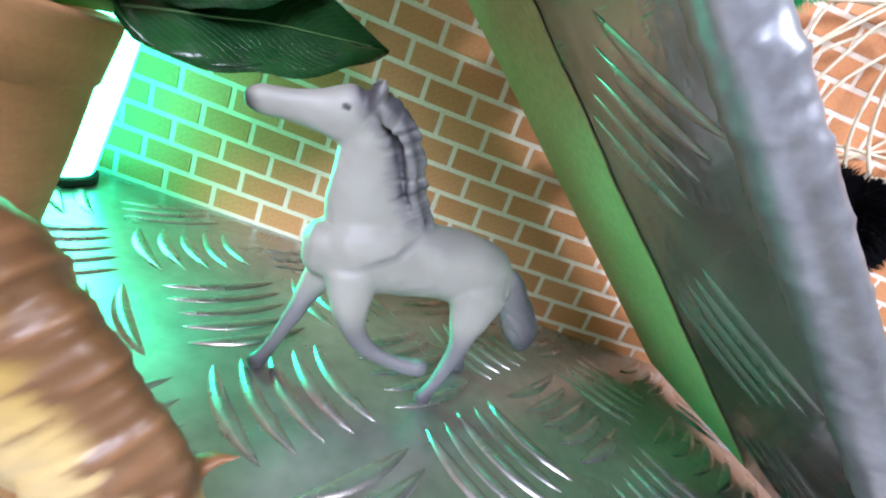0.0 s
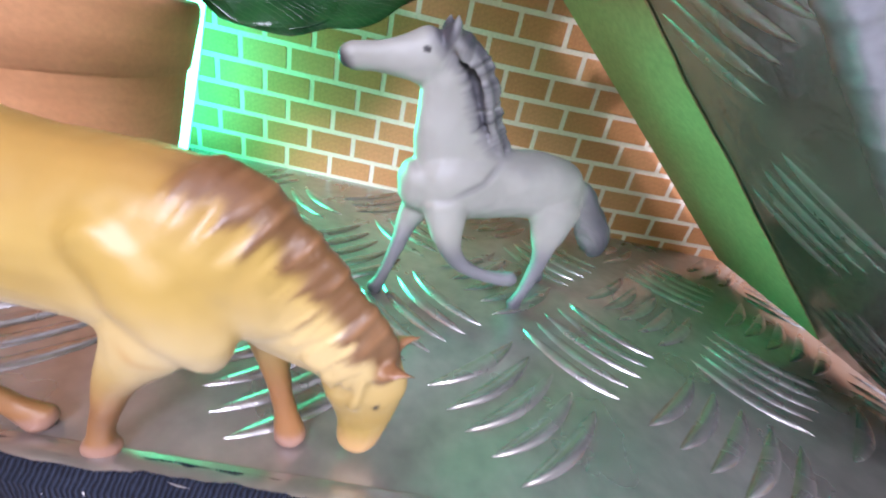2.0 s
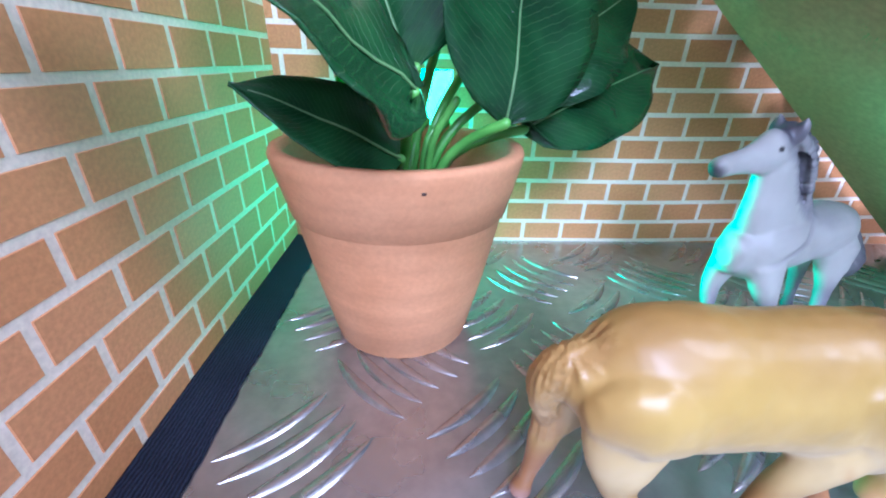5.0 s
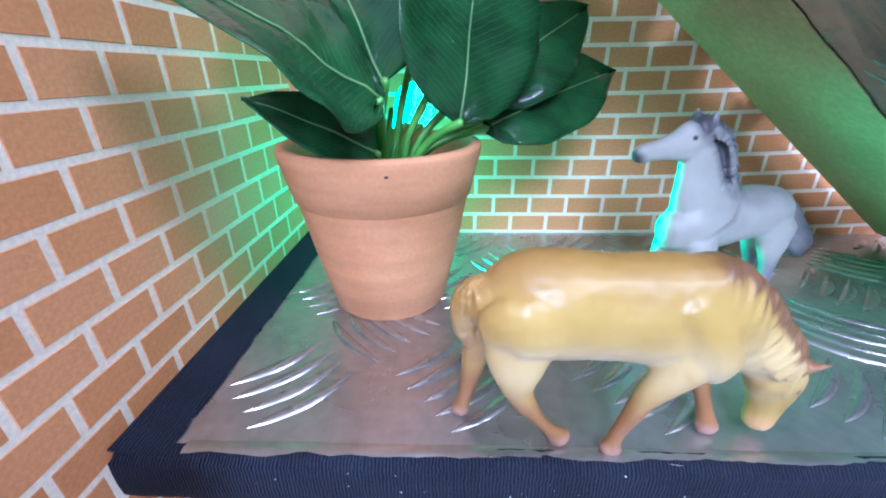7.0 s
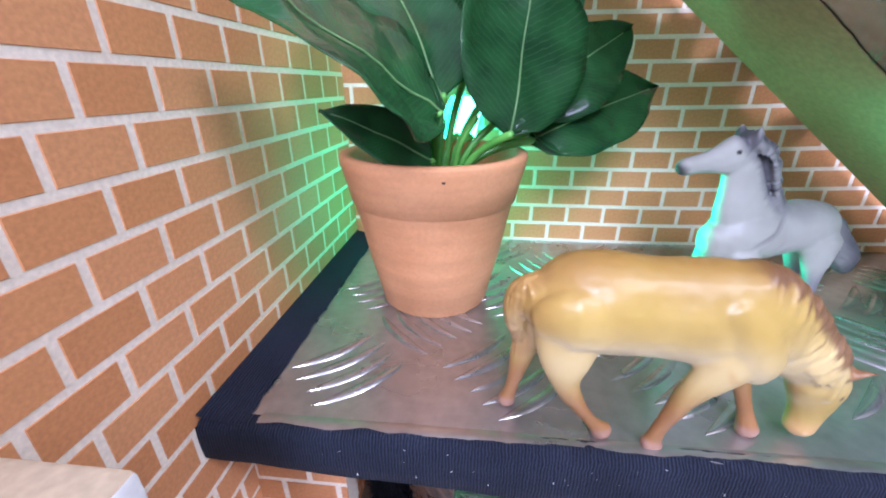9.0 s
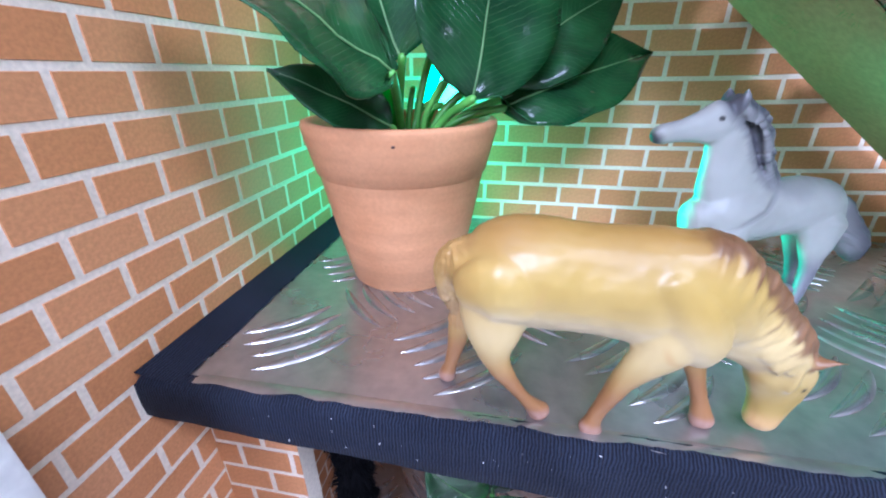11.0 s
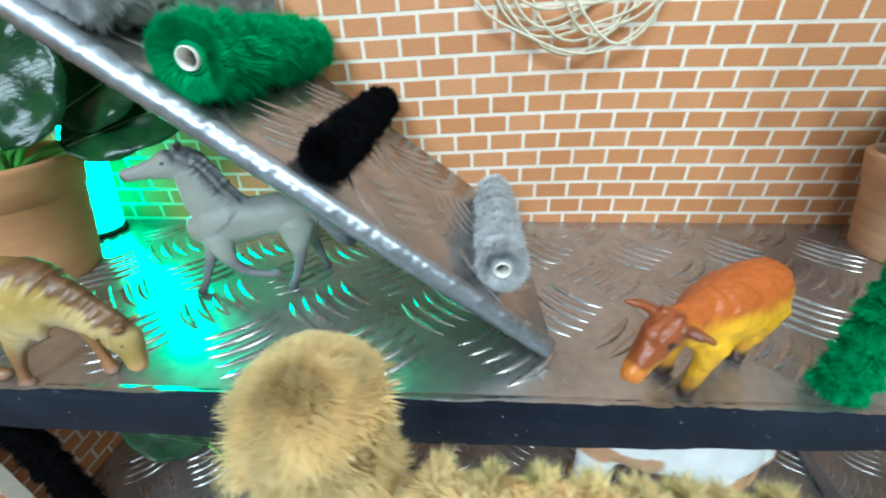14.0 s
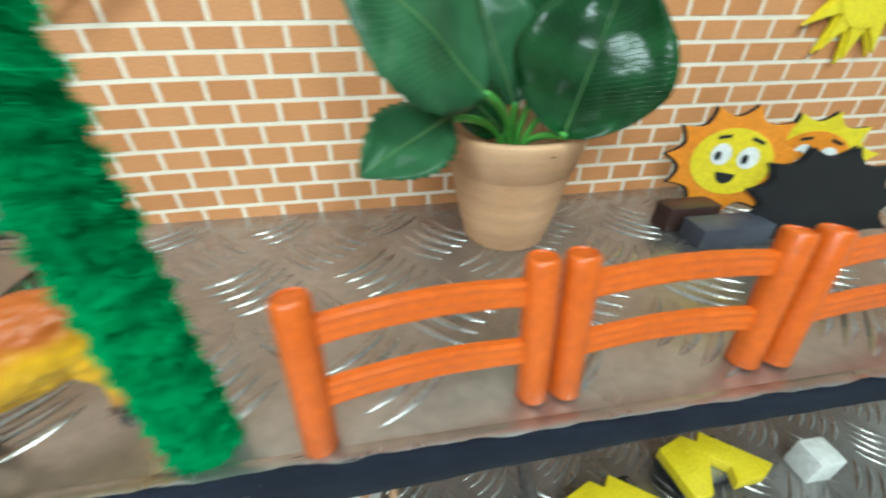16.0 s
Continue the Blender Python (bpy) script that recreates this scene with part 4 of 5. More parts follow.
MANE_G = [(-0.225, 0, 1.03), (-0.135, 0, 0.995), (-0.08, 0, 0.905), (-0.035, 0, 0.80), (0.03, 0, 0.705)]
TAIL_G = [(0.47, 0, 0.57), (0.55, 0, 0.52), (0.63, -0.01, 0.42), (0.70, -0.02, 0.32), (0.735, -0.02, 0.26)]
grey_tubes = [
    [(-0.24, 0, 0.50, 0.095, 0.115), (-0.17, 0, 0.51, 0.125, 0.16), (-0.05, 0, 0.53, 0.138, 0.168), (0.12, 0, 0.54, 0.135, 0.15), (0.3, 0, 0.55, 0.135, 0.148), (0.42, 0, 0.525, 0.115, 0.138), (0.49, 0, 0.50, 0.075, 0.095)],
    [(-0.06, 0, 0.57, 0.11, 0.185), (-0.14, 0, 0.68, 0.088, 0.155), (-0.175, 0, 0.79, 0.068, 0.124), (-0.205, 0, 0.89, 0.058, 0.10), (-0.235, 0, 0.955, 0.05, 0.075)],
    [(-0.225, 0, 0.975, 0.048, 0.06), (-0.285, 0, 0.955, 0.058, 0.096), (-0.37, 0, 0.938, 0.046, 0.068), (-0.46, 0, 0.922, 0.037, 0.05), (-0.53, 0, 0.91, 0.038, 0.046), (-0.555, 0, 0.905, 0.034, 0.04)],
    [(-0.275, 0, 0.91, 0.05, 0.05), (-0.33, 0, 0.90, 0.04, 0.035)],
    [(-0.225, 0.038, 1.005, 0.024, 0.026), (-0.222, 0.046, 1.055, 0.022, 0.022), (-0.226, 0.05, 1.10, 0.005, 0.005)],
    [(-0.225, -0.038, 1.005, 0.024, 0.026), (-0.222, -0.046, 1.055, 0.022, 0.022), (-0.226, -0.05, 1.10, 0.005, 0.005)],
    [(*p, 0.034, 0.045) for p in MANE_G],
    [(*p, w, h) for p, w, h in zip(TAIL_G, (0.04, 0.05, 0.058, 0.062, 0.045), (0.045, 0.065, 0.082, 0.08, 0.055))],
    [(-0.19, 0.05, 0.44, 0.06, 0.09), (-0.24, 0.05, 0.31, 0.042, 0.052), (-0.285, 0.0, 0.19, 0.03, 0.034), (-0.335, -0.04, 0.07, 0.024, 0.028), (-0.365, -0.06, 0.022, 0.032, 0.042)],
    [(-0.13, -0.08, 0.45, 0.065, 0.105), (-0.10, -0.115, 0.30, 0.046, 0.057), (-0.04, -0.13, 0.215, 0.034, 0.038), (0.06, -0.15, 0.17, 0.026, 0.029), (0.15, -0.168, 0.16, 0.03, 0.03), (0.205, -0.175, 0.165, 0.036, 0.036)],
    [(0.38, -0.075, 0.48, 0.08, 0.13), (0.37, -0.1, 0.35, 0.052, 0.082), (0.365, -0.115, 0.24, 0.034, 0.042), (0.325, -0.145, 0.12, 0.025, 0.03), (0.285, -0.165, 0.04, 0.028, 0.034), (0.275, -0.17, 0.022, 0.034, 0.044)],
    [(0.42, 0.065, 0.47, 0.07, 0.11), (0.45, 0.065, 0.31, 0.042, 0.055), (0.49, 0.064, 0.18, 0.029, 0.034), (0.515, 0.064, 0.07, 0.025, 0.03), (0.525, 0.064, 0.022, 0.034, 0.042)],
]
rnd = random.Random(5)
for k in range(18):
    u = k / 17 * 3.9
    i = min(int(u), 3)
    p = Vector(MANE_G[i]).lerp(Vector(MANE_G[i + 1]), u - i)
    out = 0.016 * (k % 3)
    grey_tubes.append([(p.x - 0.015, -0.02, p.z + 0.01, 0.022, 0.018), (p.x + 0.03 + out * 0.5, -0.03, p.z + 0.005, 0.018, 0.016), (p.x + 0.05 + out, -0.03, p.z - 0.03 - rnd.uniform(0, 0.02), 0.008, 0.010)])
    grey_tubes.append([(p.x, -0.01, p.z, 0.014, 0.016), (p.x + 0.01, -0.055, p.z - 0.01, 0.014, 0.016), (p.x + 0.02 + rnd.uniform(0, 0.03), -0.066, p.z - 0.07, 0.006, 0.006)])
STRAP_G = [(-0.26, -0.12, 0.47), (-0.14, -0.145, 0.49), (-0.02, -0.14, 0.57), (0.05, -0.10, 0.66)]


def grey_carve(co):
    d, p = along(co, MANE_G)
    dt, pt = along(co, TAIL_G)
    ds, ps = along(co, STRAP_G)
    hair = strands_of(d, p, 3.0) * 0.009 * (1 - np.clip((d - 0.07) / 0.05, 0, 1))
    tail = strands_of(pt, np.arctan2(co[:, 1], co[:, 2] - 0.9 + co[:, 0]) * 0.3, 7.0) * 0.008 * (1 - np.clip((dt - 0.08) / 0.03, 0, 1)) * (co[:, 0] > 0.5)
    return hair + tail - 0.006 * np.clip(1 - ds / 0.02, 0, 1)


def grey_paint(co, no):
    wob = np.array([noise.noise((p[0] * 7, p[1] * 7, p[2] * 7)) for p in co])
    c = np.tile(np.array((0.345, 0.35, 0.305)), (len(co), 1))
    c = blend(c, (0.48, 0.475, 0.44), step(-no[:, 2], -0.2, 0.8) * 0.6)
    c = blend(c, (0.17, 0.17, 0.162), step(co[:, 2] + 0.05 * wob, 0.58, 0.70) * step(co[:, 0], 0.0, 0.1) * 0.6)
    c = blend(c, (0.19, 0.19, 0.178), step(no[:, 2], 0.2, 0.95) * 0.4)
    c = blend(c, (0.17, 0.17, 0.18), step(-co[:, 2], -0.36, -0.22))
    c = blend(c, (0.08, 0.08, 0.09), step(-co[:, 2], -0.12, -0.02) * (1 - near(co, [(0.1, -0.16, 0.16), (0.21, -0.175, 0.165)], 0.06, 0.09)))
    d, p = along(co, MANE_G)
    hair = strands_of(d, p, 3.0)
    c = blend(c, (0.16, 0.16, 0.165), step(0.12 - d + 0.03 * hair, 0.0, 0.05) * 0.7)
    c = blend(c, (0.045, 0.045, 0.055), step(0.075 - d + 0.03 * hair, 0.0, 0.03) * 0.9)
    dt, pt = along(co, TAIL_G)
    c = blend(c, (0.12, 0.12, 0.13), step(0.10 - dt, 0.0, 0.03) * step(co[:, 0], 0.50, 0.56) * 0.7)
    c = blend(c, (0.06, 0.06, 0.07), step(0.10 - dt, 0.0, 0.03) * step(co[:, 0] + 0.5 * (co[:, 2] - 0.3), 0.62, 0.74) * 0.8)
    ds, ps = along(co, STRAP_G)
    c = blend(c, (0.20, 0.20, 0.195), step(0.022 - ds, 0.0, 0.012) * 0.6)
    c = blend(c, (0.05, 0.05, 0.055), near(co, [(-0.575, 0, 0.89), (-0.60, 0, 0.89)], 0.02, 0.06))
    c = blend(c, (0.06, 0.055, 0.055), near(co, [(-0.58, -0.04, 0.905), (-0.52, -0.045, 0.90)], 0.003, 0.010) * 0.8)
    for s in (-1, 1):
        c = blend(c, (0.015, 0.013, 0.012), near(co, [(-0.305, s * 0.055, 0.98), (-0.315, s * 0.055, 0.98)], 0.006, 0.013))
    return c


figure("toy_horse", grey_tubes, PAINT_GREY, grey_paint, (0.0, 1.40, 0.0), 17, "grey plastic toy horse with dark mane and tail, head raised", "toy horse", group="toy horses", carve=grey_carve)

cow_tubes = [
    [(0.45, 0, 0.47, 0.09, 0.11), (0.40, 0, 0.465, 0.13, 0.155), (0.28, 0, 0.455, 0.16, 0.185), (0.1, 0, 0.44, 0.165, 0.195), (-0.08, 0, 0.45, 0.15, 0.185), (-0.2, 0, 0.46, 0.12, 0.15)],
    [(-0.14, 0, 0.49, 0.11, 0.14), (-0.28, 0, 0.49, 0.085, 0.115), (-0.40, 0, 0.50, 0.075, 0.09)],
    [(-0.40, 0, 0.52, 0.08, 0.08), (-0.47, 0, 0.48, 0.08, 0.085), (-0.54, -0.008, 0.41, 0.06, 0.065), (-0.60, -0.016, 0.355, 0.052, 0.052), (-0.615, -0.018, 0.345, 0.05, 0.05)],
    [(-0.42, 0.06, 0.55, 0.03, 0.025), (-0.47, 0.11, 0.58, 0.034, 0.022), (-0.54, 0.15, 0.60, 0.01, 0.008)],
    [(-0.42, -0.06, 0.54, 0.03, 0.025), (-0.39, -0.12, 0.54, 0.036, 0.022), (-0.37, -0.17, 0.53, 0.01, 0.008)],
    [(-0.43, 0.035, 0.58, 0.018, 0.018), (-0.445, 0.045, 0.62, 0.008, 0.008)],
    [(-0.42, -0.035, 0.58, 0.018, 0.018), (-0.42, -0.05, 0.615, 0.008, 0.008)],
    [(-0.13, -0.085, 0.36, 0.07, 0.1), (-0.15, -0.085, 0.22, 0.05, 0.058), (-0.155, -0.075, 0.1, 0.036, 0.04), (-0.165, -0.065, 0.03, 0.044, 0.05)],
    [(-0.13, 0.085, 0.36, 0.07, 0.1), (-0.11, 0.085, 0.22, 0.05, 0.058), (-0.13, 0.085, 0.1, 0.036, 0.04), (-0.14, 0.08, 0.03, 0.044, 0.05)],
    [(0.34, -0.08, 0.38, 0.08, 0.12), (0.36, -0.075, 0.23, 0.05, 0.065), (0.33, -0.06, 0.1, 0.036, 0.04), (0.318, -0.05, 0.03, 0.044, 0.05)],
    [(0.36, 0.08, 0.38, 0.08, 0.12), (0.39, 0.085, 0.23, 0.05, 0.065), (0.38, 0.085, 0.1, 0.036, 0.04), (0.37, 0.085, 0.03, 0.044, 0.05)],
    [(0.45, 0, 0.56, 0.02, 0.02), (0.505, 0, 0.5, 0.018, 0.018), (0.51, 0.0, 0.34, 0.018, 0.018), (0.505, 0, 0.28, 0.024, 0.024)],
]


def cow_paint(co, no):
    c = np.tile(np.array((0.78, 0.41, 0.008)), (len(co), 1))
    wob = np.array([0.03 * noise.noise((p[0] * 9, p[1] * 9, p[2] * 9)) for p in co])
    c = blend(c, (0.45, 0.105, 0.012), step(co[:, 2] + 1.6 * wob, 0.45, 0.56))
    c = blend(c, (0.27, 0.065, 0.014), step(-co[:, 0], 0.36, 0.44) * step(co[:, 2] + wob - 0.25 * (co[:, 0] + 0.5), 0.36, 0.44))
    c = blend(c, (0.68, 0.22, 0.03), near(co, [(-0.62, -0.02, 0.345), (-0.66, -0.02, 0.34)], 0.04, 0.07))
    for s in (-1, 1):
        c = blend(c, (0.12, 0.035, 0.02), near(co, [(-0.42, s * 0.1, 0.55), (-0.40, s * 0.16, 0.55)], 0.02, 0.06) * 0.7)
        c = blend(c, (0.03, 0.015, 0.01), near(co, [(-0.485, s * 0.075, 0.49), (-0.495, s * 0.075, 0.49)], 0.014, 0.024))
    c = blend(c, (0.40, 0.15, 0.04), step(-co[:, 2], -0.2, -0.1) * 0.6)
    c = blend(c, (0.05, 0.025, 0.015), step(-co[:, 2] + wob, -0.11, -0.05))
    return c


def cow_carve(co):
    """Coarse modelled coat, hair by hair along the body."""
    return np.array([0.008 * noise.noise((p[0] * 11, p[1] * 30, p[2] * 16)) + 0.005 * noise.noise((p[0] * 30, p[1] * 60, p[2] * 26)) for p in co])


figure("toy_cow", cow_tubes, PAINT_COW, cow_paint, (2.85, 0.6, 0.0), 30.3, "orange and yellow rubber toy cow standing on the shelf", "toy cow", group="toy cows", carve=cow_carve)


def pied_paint(patch, seed, thr=0.12, head=None):
    def paint(co, no):
        c = np.tile(np.array((0.78, 0.77, 0.74)), (len(co), 1))
        f = np.array([noise.noise((p[0] * 5 + seed, p[1] * 4, p[2] * 5)) for p in co])
        c = blend(c, patch, step(f, thr, thr + 0.05))
        if head:
            c = blend(c, head, step(-co[:, 0], 0.30, 0.36))
        c = blend(c, (0.04, 0.035, 0.03), step(-co[:, 2], -0.06, -0.03))
        return c
    return paint


pied_tubes = [[(x, y, z * 1.3, a * 0.88, b * 0.9) for x, y, z, a, b in t] for t in cow_tubes]
figure("toy_cow", pied_tubes, PAINT_PIED, pied_paint((0.50, 0.27, 0.13), 3.0), (3.12, 1.30, LOW), -11, "white toy cow with brown patches on the lower shelf", "toy cow", voxel=0.012, size=2.1, group="toy cows")
figure("toy_cow", pied_tubes, PAINT_PIED, pied_paint((0.015, 0.015, 0.017), 8.0, 0.1, (0.015, 0.015, 0.017)), (0.80, 1.14, LOW), 158, "black and white toy cow on the lower shelf", "toy cow", voxel=0.012, size=1.3, group="toy cows")


# ---- fence ----
def fence_unit(a, b, seed, tilts):
    """Two round posts with two arched grained rails."""
    a, b = Vector((*a, 0)), Vector((*b, 0))
    t = thing("toy_fence", a, "orange plastic toy fence panel with round posts and grained rails", "toy fence", "toy fence panels")
    d = b - a
    back = Matrix.Rotation(radians(-9), 3, "X")  # the panels lean away a little
    for p, side in zip((Vector((0, 0, 0)), d), tilts):
        bm = bmesh.new()
        lathe(bm, [(0.065, 0.0), (0.069, 0.008), (0.067, 0.2), (0.069, 0.45), (0.068, 0.66), (0.062, 0.675), (0.055, 0.68), (0.052, 0.672), (0.01, 0.672)], 24, 0.02)
        bmesh.ops.rotate(bm, cent=(0, 0, 0), matrix=Matrix.Rotation(radians(side), 3, "Y") @ back, verts=bm.verts)
        bmesh.ops.translate(bm, vec=p + Vector((0, 0, 0.008)), verts=bm.verts)
        sharp(part("post", bm, M_FENCE, t), 50)
    along = d.normalized()
    out = Vector((along.y, -along.x, 0))
    for z in (0.20, 0.475):
        bm = bmesh.new()
        n, prev = 26, None
        for i in range(n + 1):
            u = i / n
            p = d * u + Vector((0, 0, z + 0.035 * math.sin(math.pi * u)))
            h = 0.105
            row = []
            for k, (o, zz) in enumerate(((-0.018, 0.0), (-0.022, 0.012), (-0.019, 0.03), (-0.022, 0.05), (-0.018, 0.07), (-0.021, 0.09), (-0.015, h), (0.015, h), (0.02, h * 0.5), (0.015, 0.0))):
                row.append(bm.verts.new(p + out * (-o + 0.003 * noise.noise((u * 8, k * 1.7, seed))) + Vector((0, 0, zz))))
            if prev:
                for k in range(len(row)):
                    bm.faces.new((prev[k], row[k], row[(k + 1) % len(row)], prev[(k + 1) % len(row)]))
            prev = row
        for v in bm.verts:
            v.co.y += v.co.z * math.tan(radians(9))
            v.co.x += v.co.z * math.tan(radians(tilts[0] + (tilts[1] - tilts[0]) * v.co.x / d.x))
        bmesh.ops.recalc_face_normals(bm, faces=bm.faces)
        part("rail", bm, M_FENCE, t, smooth=False)
    return t


for k, (a, b) in enumerate((((3.99, 0.43), (4.885, 0.52)), ((5.035, 0.52), (5.95, 0.54)), ((6.11, 0.53), (7.0, 0.56)))):
    fence_unit(a, b, k, ((0, 0), (1, 5), (6, 5))[k])


# ---- sun cut-outs ----
def sun_shape(r, points, inner=0.78, n=9):
    """Outline with pointed rays and hollow curves between them."""
    out = []
    for k in range(points):
        a0, a1 = k * math.tau / points, (k + 1) * math.tau / points
        for i in range(n):
            u = i / n
            a = a0 + (a1 - a0) * u
            rr = r * (1 - (1 - inner) * math.sin(math.pi * u) ** 0.75)
            out.append((rr * math.cos(a + 0.3), rr * math.sin(a + 0.3)))
    return out


def plate(bm, outline, y0, y1):
    """A flat cut-out standing in the xz plane between two depths."""
    f = [bm.verts.new((x, y0, z)) for x, z in outline]
    b = [bm.verts.new((x, y1, z)) for x, z in outline]
    bm.faces.new(f)
    bm.faces.new(b[::-1])
    for i in range(len(f)):
        j = (i + 1) % len(f)
        bm.faces.new((f[i], b[i], b[j], f[j]))
    bmesh.ops.recalc_face_normals(bm, faces=bm.faces)
    return bm


def disc(r, rz=1.0, n=36, cx=0.0, cz=0.0):
    return [(cx + r * math.cos(k * math.tau / n), cz + r * rz * math.sin(k * math.tau / n)) for k in range(n)]


def sun_sign(at, rz, r, ray, face, back, label, eyes=True, points=11, inner=0.78):
    t = thing("sun_cutout", at, label, "sun decoration", "sun decorations", rz)
    part("cutout", plate(bmesh.new(), sun_shape(r, points, inner), -0.02, 0.0), ray, t, smooth=False)
    bm = plate(bmesh.new(), [(x - 0.02, z - 0.012) for x, z in sun_shape(r * 1.03, points, inner)], 0.002, 0.03)
    part("backing", bm, back, t, "black foam backing", smooth=False)
    if face:
        part("face", plate(bmesh.new(), disc(r * 0.60), -0.026, -0.021), face, t, smooth=False)
    if eyes:
        for s in (-1, 1):
            e = part("eye", plate(bmesh.new(), disc(r * 0.15, 1.3, 24, s * r * 0.2 + r * 0.03, r * 0.12), -0.031, -0.0265), M_WHITE, t, smooth=False)
            part("pupil", plate(bmesh.new(), disc(r * 0.05, 1.7, 18, s * r * 0.2 - r * 0.01, r * 0.09), -0.035, -0.0315), M_BLACK, e, smooth=False)
            x, z, lift = s * r * 0.24 + r * 0.04, r * 0.40, -s * r * 0.03
            brow = [(x - r * 0.09, z - lift), (x + r * 0.09, z + lift), (x + r * 0.09, z + lift + r * 0.055), (x - r * 0.09, z - lift + r * 0.06)]
            part("brow", plate(bmesh.new(), brow, -0.031, -0.0265), M_BLACK, t, smooth=False)
        smile = [(r * 0.15 * math.cos(math.pi + k * math.pi / 12), -r * 0.20 + r * 0.20 * math.sin(math.pi + k * math.pi / 12)) for k in range(13)]
        part("mouth", plate(bmesh.new(), smile, -0.031, -0.0265), M_BLACK, t, smooth=False)
    return t


sun_sign((6.81, 1.85, 0.49), -40, 0.405, M_ORANGE, M_YELLOW, M_BLACK, "orange and yellow foam sun cut-out propped on dark blocks")
sun_sign((7.50, 1.86, 0.46), -40, 0.36, M_YELLOW, M_ORANGE, M_BLACK, "yellow foam sun cut-out with orange middle behind a black one")
sun_sign((7.20, 1.44, 0.34), -40, 0.38, M_BLACK, None, M_BLACK, "black foam sun cut-out seen from its back", False)
sun_sign((8.10, 2.44, 1.62), 0, 0.56, M_YELLOW, M_YELLOW, M_YELLOW, "yellow sun cut-out fixed to the brick wall", False, 13, 0.6)
for nm, lo, hi, mt, lab in (
    ("block", (6.36, 1.72, 0.0), (6.78, 1.90, 0.20), M_BROWNBOX, "dark brown plastic block under the sun cut-outs"),
    ("block", (6.44, 1.46, 0.0), (7.00, 1.68, 0.16), M_DARKBOX, "dark grey plastic block under the sun cut-outs"),
    ("block", (7.02, 1.58, 0.0), (8.0, 1.68, 0.24), M_BLACK, "black plastic block under the sun cut-outs"),
):
    bm = bmesh.new()
    c = Vector([(a + b) / 2 for a, b in zip(lo, hi)])
    box(bm, rel(lo, (c.x, c.y, 0)), rel(hi, (c.x, c.y, 0)), 0.015)
    tagged(sharp(part(nm, bm, mt, at=(c.x, c.y, 0))), lab, "block", "stand blocks")

# ---- twine coil on the wall ----
coil = thing("twine_coil", (2.42, 2.44, 2.02), "loose coil of straw-coloured twine hung on the brick wall", "twine coil")
rnd = random.Random(9)
for k in range(9):
    rx, rz = rnd.uniform(0.34, 0.74), rnd.uniform(0.30, 0.56)
    cx, cz, ph = rnd.uniform(-0.2, 0.25), rnd.uniform(-0.03, 0.12), rnd.uniform(0, 6)
    pts = [(cx + rx * math.cos(a) * (1 + 0.16 * math.sin(2 * a + ph)), -0.04 - 0.05 * math.sin(a + ph) - 0.01 * k, cz + rz * math.sin(a) * (1 + 0.14 * math.cos(3 * a + ph))) for a in [i * math.tau / 40 for i in range(41)]]
    bm = bmesh.new()
    tube(bm, pts, 0.0105, 7)
    part("strand", bm, M_ROPE, coil)

# ---- pale block at the near left ----
bm = bmesh.new()
box(bm, (-0.26, -0.5, -0.6), (0.24, 0.5, 0.0), 0.02)
ob = sharp(part("block_board", bm, [M_CARD, M_WHITE], at=(-2.44, -0.72, 0.53)))
for f in ob.data.polygons:
    f.material_index = 0 if f.normal.z > 0.7 else 1
ob.name = "card_block"
tagged(ob, "tan-topped pale card block beside the side wall", "card block")
bm = bmesh.new()
box(bm, (L, -1.6, -0.3), (-2.1, -0.2, -0.15))
tagged(part("ledge", bm, M_WHITE), "pale ledge beside the shelf", "ledge", kind="structure")

# ---- lower shelf: yellow toy, silver edge, leaves ----
ZIG = ((-0.52, 0.26), (-0.30, 0.28), (0.0, -0.06), (0.14, 0.10), (0.05, 0.27), (0.42, 0.30), (0.62, 0.22), (0.12, -0.34), (0.0, -0.24), (-0.12, -0.36), (-0.50, -0.30))


def zigzag_toy(at, rz):
    """A thick zigzag slab on a dark block with two small rollers."""
    t = thing("toy_vehicle", at, "yellow plastic zigzag toy with dark grey fittings on the lower shelf", "toy vehicle", "zigzag toys", rz)
    bm = plate(bmesh.new(), [(x * 0.85, z * 0.85) for x, z in ZIG], -0.07, 0.07)
    bmesh.ops.rotate(bm, cent=(0, 0, 0), matrix=Matrix.Rotation(radians(90), 3, "X"), verts=bm.verts)
    bmesh.ops.bevel(bm, geom=list(bm.edges), offset=0.012, segments=2, profile=0.5, affect="EDGES")
    bmesh.ops.translate(bm, vec=(0, 0, 0.33), verts=bm.verts)
    sharp(part("body", bm, M_YELLOW, t))
    bm = bmesh.new()
    box(bm, (-0.34, -0.10, 0.10), (0.36, 0.26, 0.255), 0.03)
    sharp(part("fitting", bm, M_GREYMETAL, t, "grey metal middle piece"))
    for sx in (-0.26, 0.28):
        bm = bmesh.new()
        lathe(bm, [(0.10, -0.2), (0.13, -0.18), (0.13, 0.18), (0.10, 0.2)], 28)
        bmesh.ops.rotate(bm, cent=(0, 0, 0), matrix=Matrix.Rotation(radians(90), 3, "X"), verts=bm.verts)
        bmesh.ops.translate(bm, vec=(sx, 0.08, 0.131), verts=bm.verts)
        sharp(part("wheel", bm, M_BLACK, t, "black wheel"))
    return t


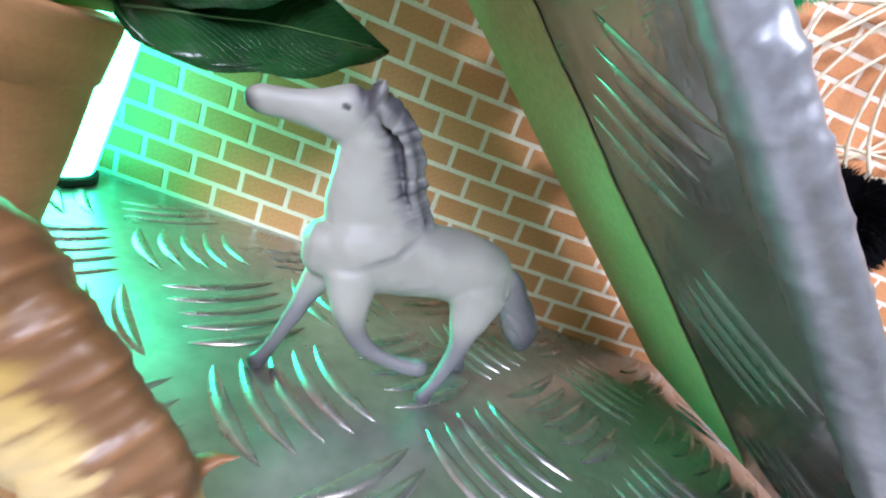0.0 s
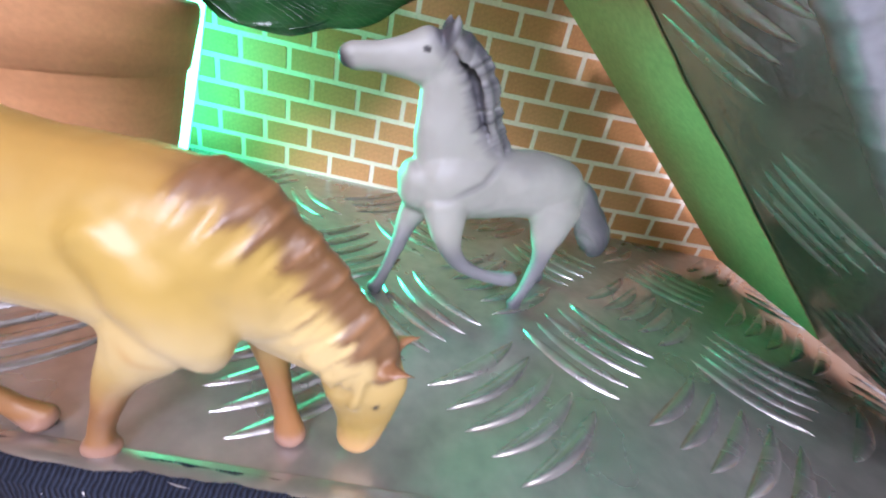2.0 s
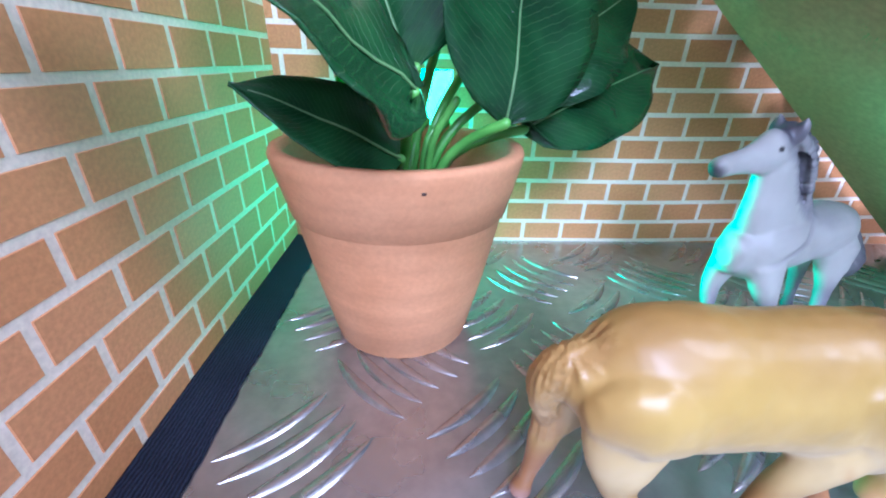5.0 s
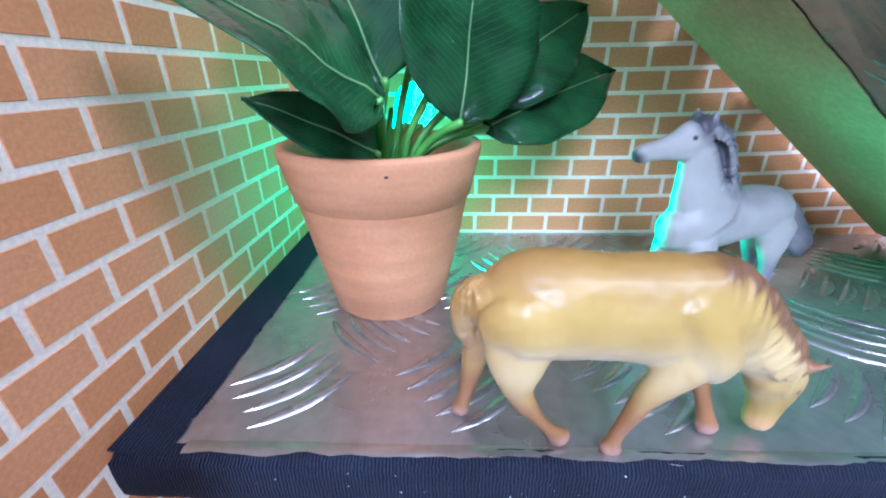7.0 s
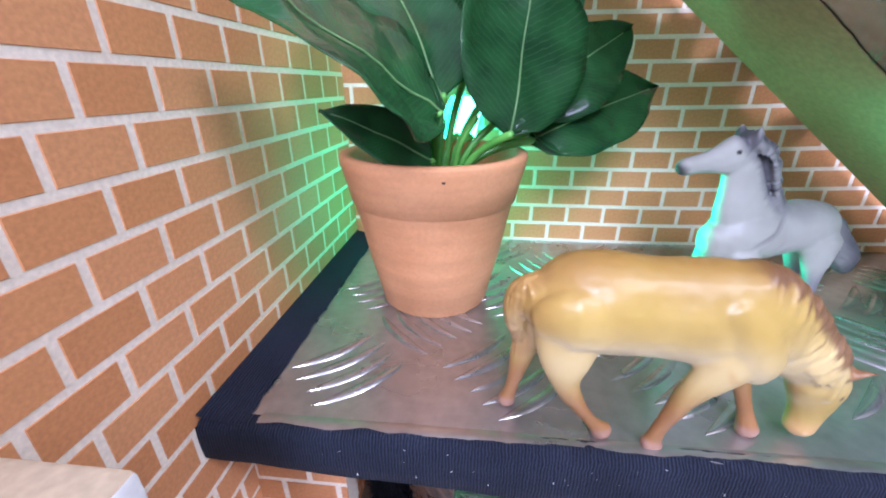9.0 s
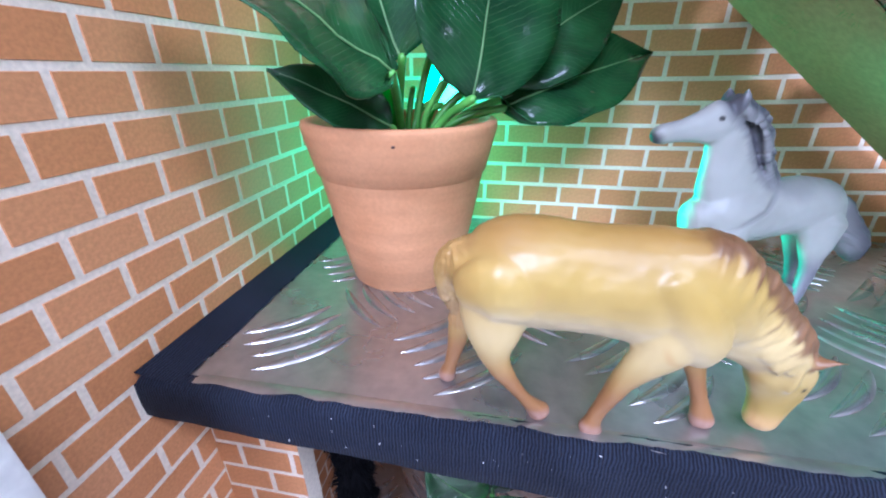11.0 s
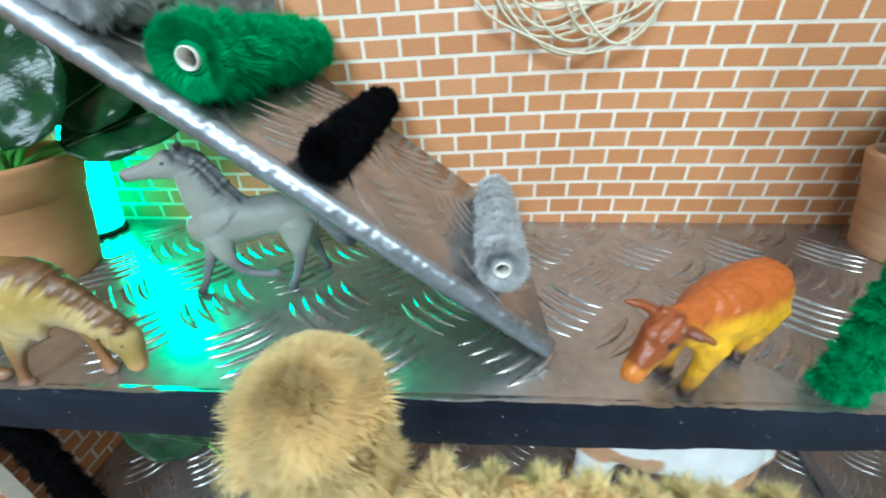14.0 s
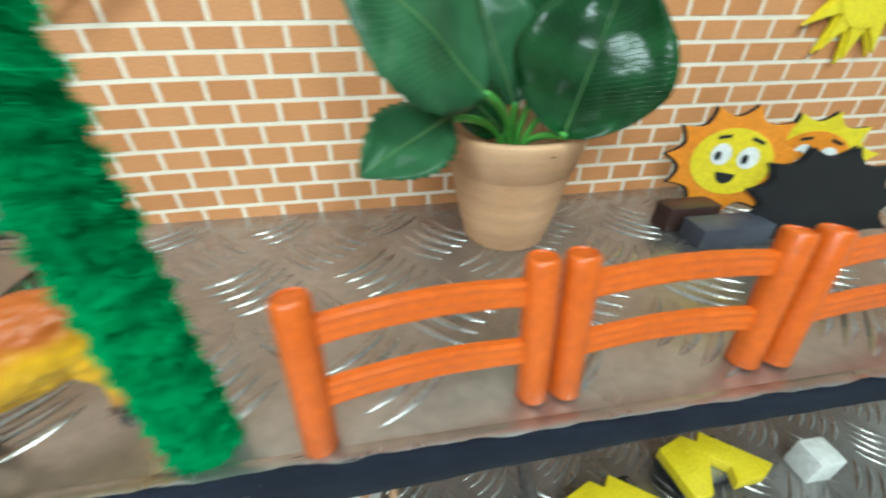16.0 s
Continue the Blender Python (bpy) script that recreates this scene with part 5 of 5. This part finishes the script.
zigzag_toy((7.25, 1.10, LOW), 8)
zigzag_toy((6.12, 0.84, LOW), 12)
bm = bmesh.new()
tube(bm, smooth_path([(0.0, 0.95, 0.07), (-0.1, 0.3, 0.07), (-0.22, -0.55, 0.07)], 6), 0.07, 12)
tagged(part("foil_tube", bm, M_SILVER, at=(5.62, 1.3, LOW)), "silver rolled foil tube lying on the lower shelf", "foil tube")
bm = bmesh.new()
box(bm, (-0.15, -0.14, 0.0), (0.15, 0.14, 0.36), 0.03)
tagged(sharp(part("card_block", bm, M_WHITE, at=(8.44, 1.04, LOW))), "small white block on the lower shelf", "card block")
low_plant = thing("low_plant", (-1.1, 1.5, LOW), "dark green artificial leaves below the shelf", "plant", "potted plants")
for k, (b, tp, hw, fc) in enumerate((((-0.1, 0.0, 0.4), (-0.5, -0.35, 1.25), 0.26, (0.2, -0.8, 0.5)), ((0.1, 0.0, 0.4), (0.35, -0.4, 1.2), 0.24, (0.1, -0.8, 0.5)), ((0.0, 0.1, 0.4), (-0.1, -0.1, 1.5), 0.24, (0.0, -0.9, 0.3)))):
    leaf(low_plant, b, tp, hw, 0.06, fc, M_LEAF, seed=k + 41, stem_from=(0, 0, 0.0))


# ---- wallpaper bricks ----
def brick_mesh(name, w, h, d=0.004, c=0.002):
    """A thin printed brick with a soft edge, standing in the xz plane and facing -y."""
    bm = bmesh.new()
    o = [bm.verts.new((x, 0, z)) for x, z in ((-w / 2, -h / 2), (w / 2, -h / 2), (w / 2, h / 2), (-w / 2, h / 2))]
    f = [bm.verts.new((x, -d, z)) for x, z in ((-w / 2 + c, -h / 2 + c), (w / 2 - c, -h / 2 + c), (w / 2 - c, h / 2 - c), (-w / 2 + c, h / 2 - c))]
    bm.faces.new(f)
    for i in range(4):
        bm.faces.new((o[i], o[(i + 1) % 4], f[(i + 1) % 4], f[i]))
    bmesh.ops.scale(bm, vec=(U, U, U), verts=bm.verts)
    me = bpy.data.meshes.new(name)
    bm.to_mesh(me)
    bm.free()
    me.materials.append(M_BRICK)
    return me


JOINT = 0.030


def rise(x):
    """The back wall's paper climbs a little towards the right: how far, and how steeply."""
    u = min(1.0, max(0.0, (x + L + 0.3) / 3.4))
    return 0.095 * u * u * (3 - 2 * u), 0.095 * 6 * u * (1 - u) / 3.4


def brick_wall(parent, length, z0, z1, place, near_span, shift=0.0, first=0.079, course=0.1785, pitch=PITCH, most=300, sag=None):
    """Running bond. Bricks within near_span are parts, the rest one joined part."""
    cache = {}
    verts, faces = [], []
    count = 0
    c0 = int(math.floor((z0 - first) / course))
    c1 = int(math.ceil((z1 - first) / course))
    for c in range(c0, c1):
        lo, hi = max(z0, first + c * course + JOINT / 2), min(z1, first + (c + 1) * course - JOINT / 2)
        if hi - lo < 0.02:
            continue
        x = -pitch * (1 + (0.5 if c % 2 else 0.0)) + shift
        while x < length:
            a, b = max(0.0, x + JOINT / 2), min(length, x + pitch - JOINT / 2)
            x += pitch
            if b - a < 0.02:
                continue
            w, h = round(b - a, 4), round(hi - lo, 4)
            drop, slope = sag((a + b) / 2) if sag else (0.0, 0.0)
            m = place @ pose((a + b) / 2 * U, 0, ((lo + hi) / 2 + drop) * U, 0, -math.degrees(math.atan(slope)), 0)
            zc, xc = (lo + hi) / 2, (a + b) / 2
            if near_span[0] < xc < near_span[1] and near_span[2] < zc < near_span[3] and count < most:
                if (w, h) not in cache:
                    cache[w, h] = brick_mesh("brick", w, h)
                ob = new("brick", cache[w, h])
                ob.parent = parent
                ob.matrix_parent_inverse = parent.matrix_world.inverted()
                ob.matrix_basis = m
                count += 1
            else:
                k = len(verts)
                e, d = 0.002, 0.004
                loc = [(-w / 2, 0, -h / 2), (w / 2, 0, -h / 2), (w / 2, 0, h / 2), (-w / 2, 0, h / 2), (-w / 2 + e, -d, -h / 2 + e), (w / 2 - e, -d, -h / 2 + e), (w / 2 - e, -d, h / 2 - e), (-w / 2 + e, -d, h / 2 - e)]
                verts += [m @ (Vector(p) * U) for p in loc]
                faces += [(k + 4, k + 5, k + 6, k + 7)] + [(k + i, k + (i + 1) % 4, k + 4 + (i + 1) % 4, k + 4 + i) for i in range(4)]
    if verts:
        me = bpy.data.meshes.new("far_bricks")
        me.from_pydata(verts, [], faces)
        me.materials.append(M_BRICK)
        ob = new("far_bricks", me)
        ob.parent = parent
        ob.matrix_parent_inverse = parent.matrix_world.inverted()
        tagged(ob, kind="stuff")


bpy.context.view_layer.update()
brick_wall(wall_back, END - L, LOW, 4.2, pose(L * U, W * U, 0), (0.4, 7.6, 0.0, 2.2), 0.212, 0.0105, 0.1575, 0.301, 300, rise)
brick_wall(wall_left, W + 1.6, LOW, 4.2, pose(L * U, -1.6 * U, 0, 0, 0, 90), (1.6, 4.2, 0.0, 2.2), 0.141, 0.151, 0.171)
brick_wall(wall_low, 0.49, LOW, -0.3, pose(L * U, 0.56 * U, 0), (0, 1, -3, 0), 0.0)
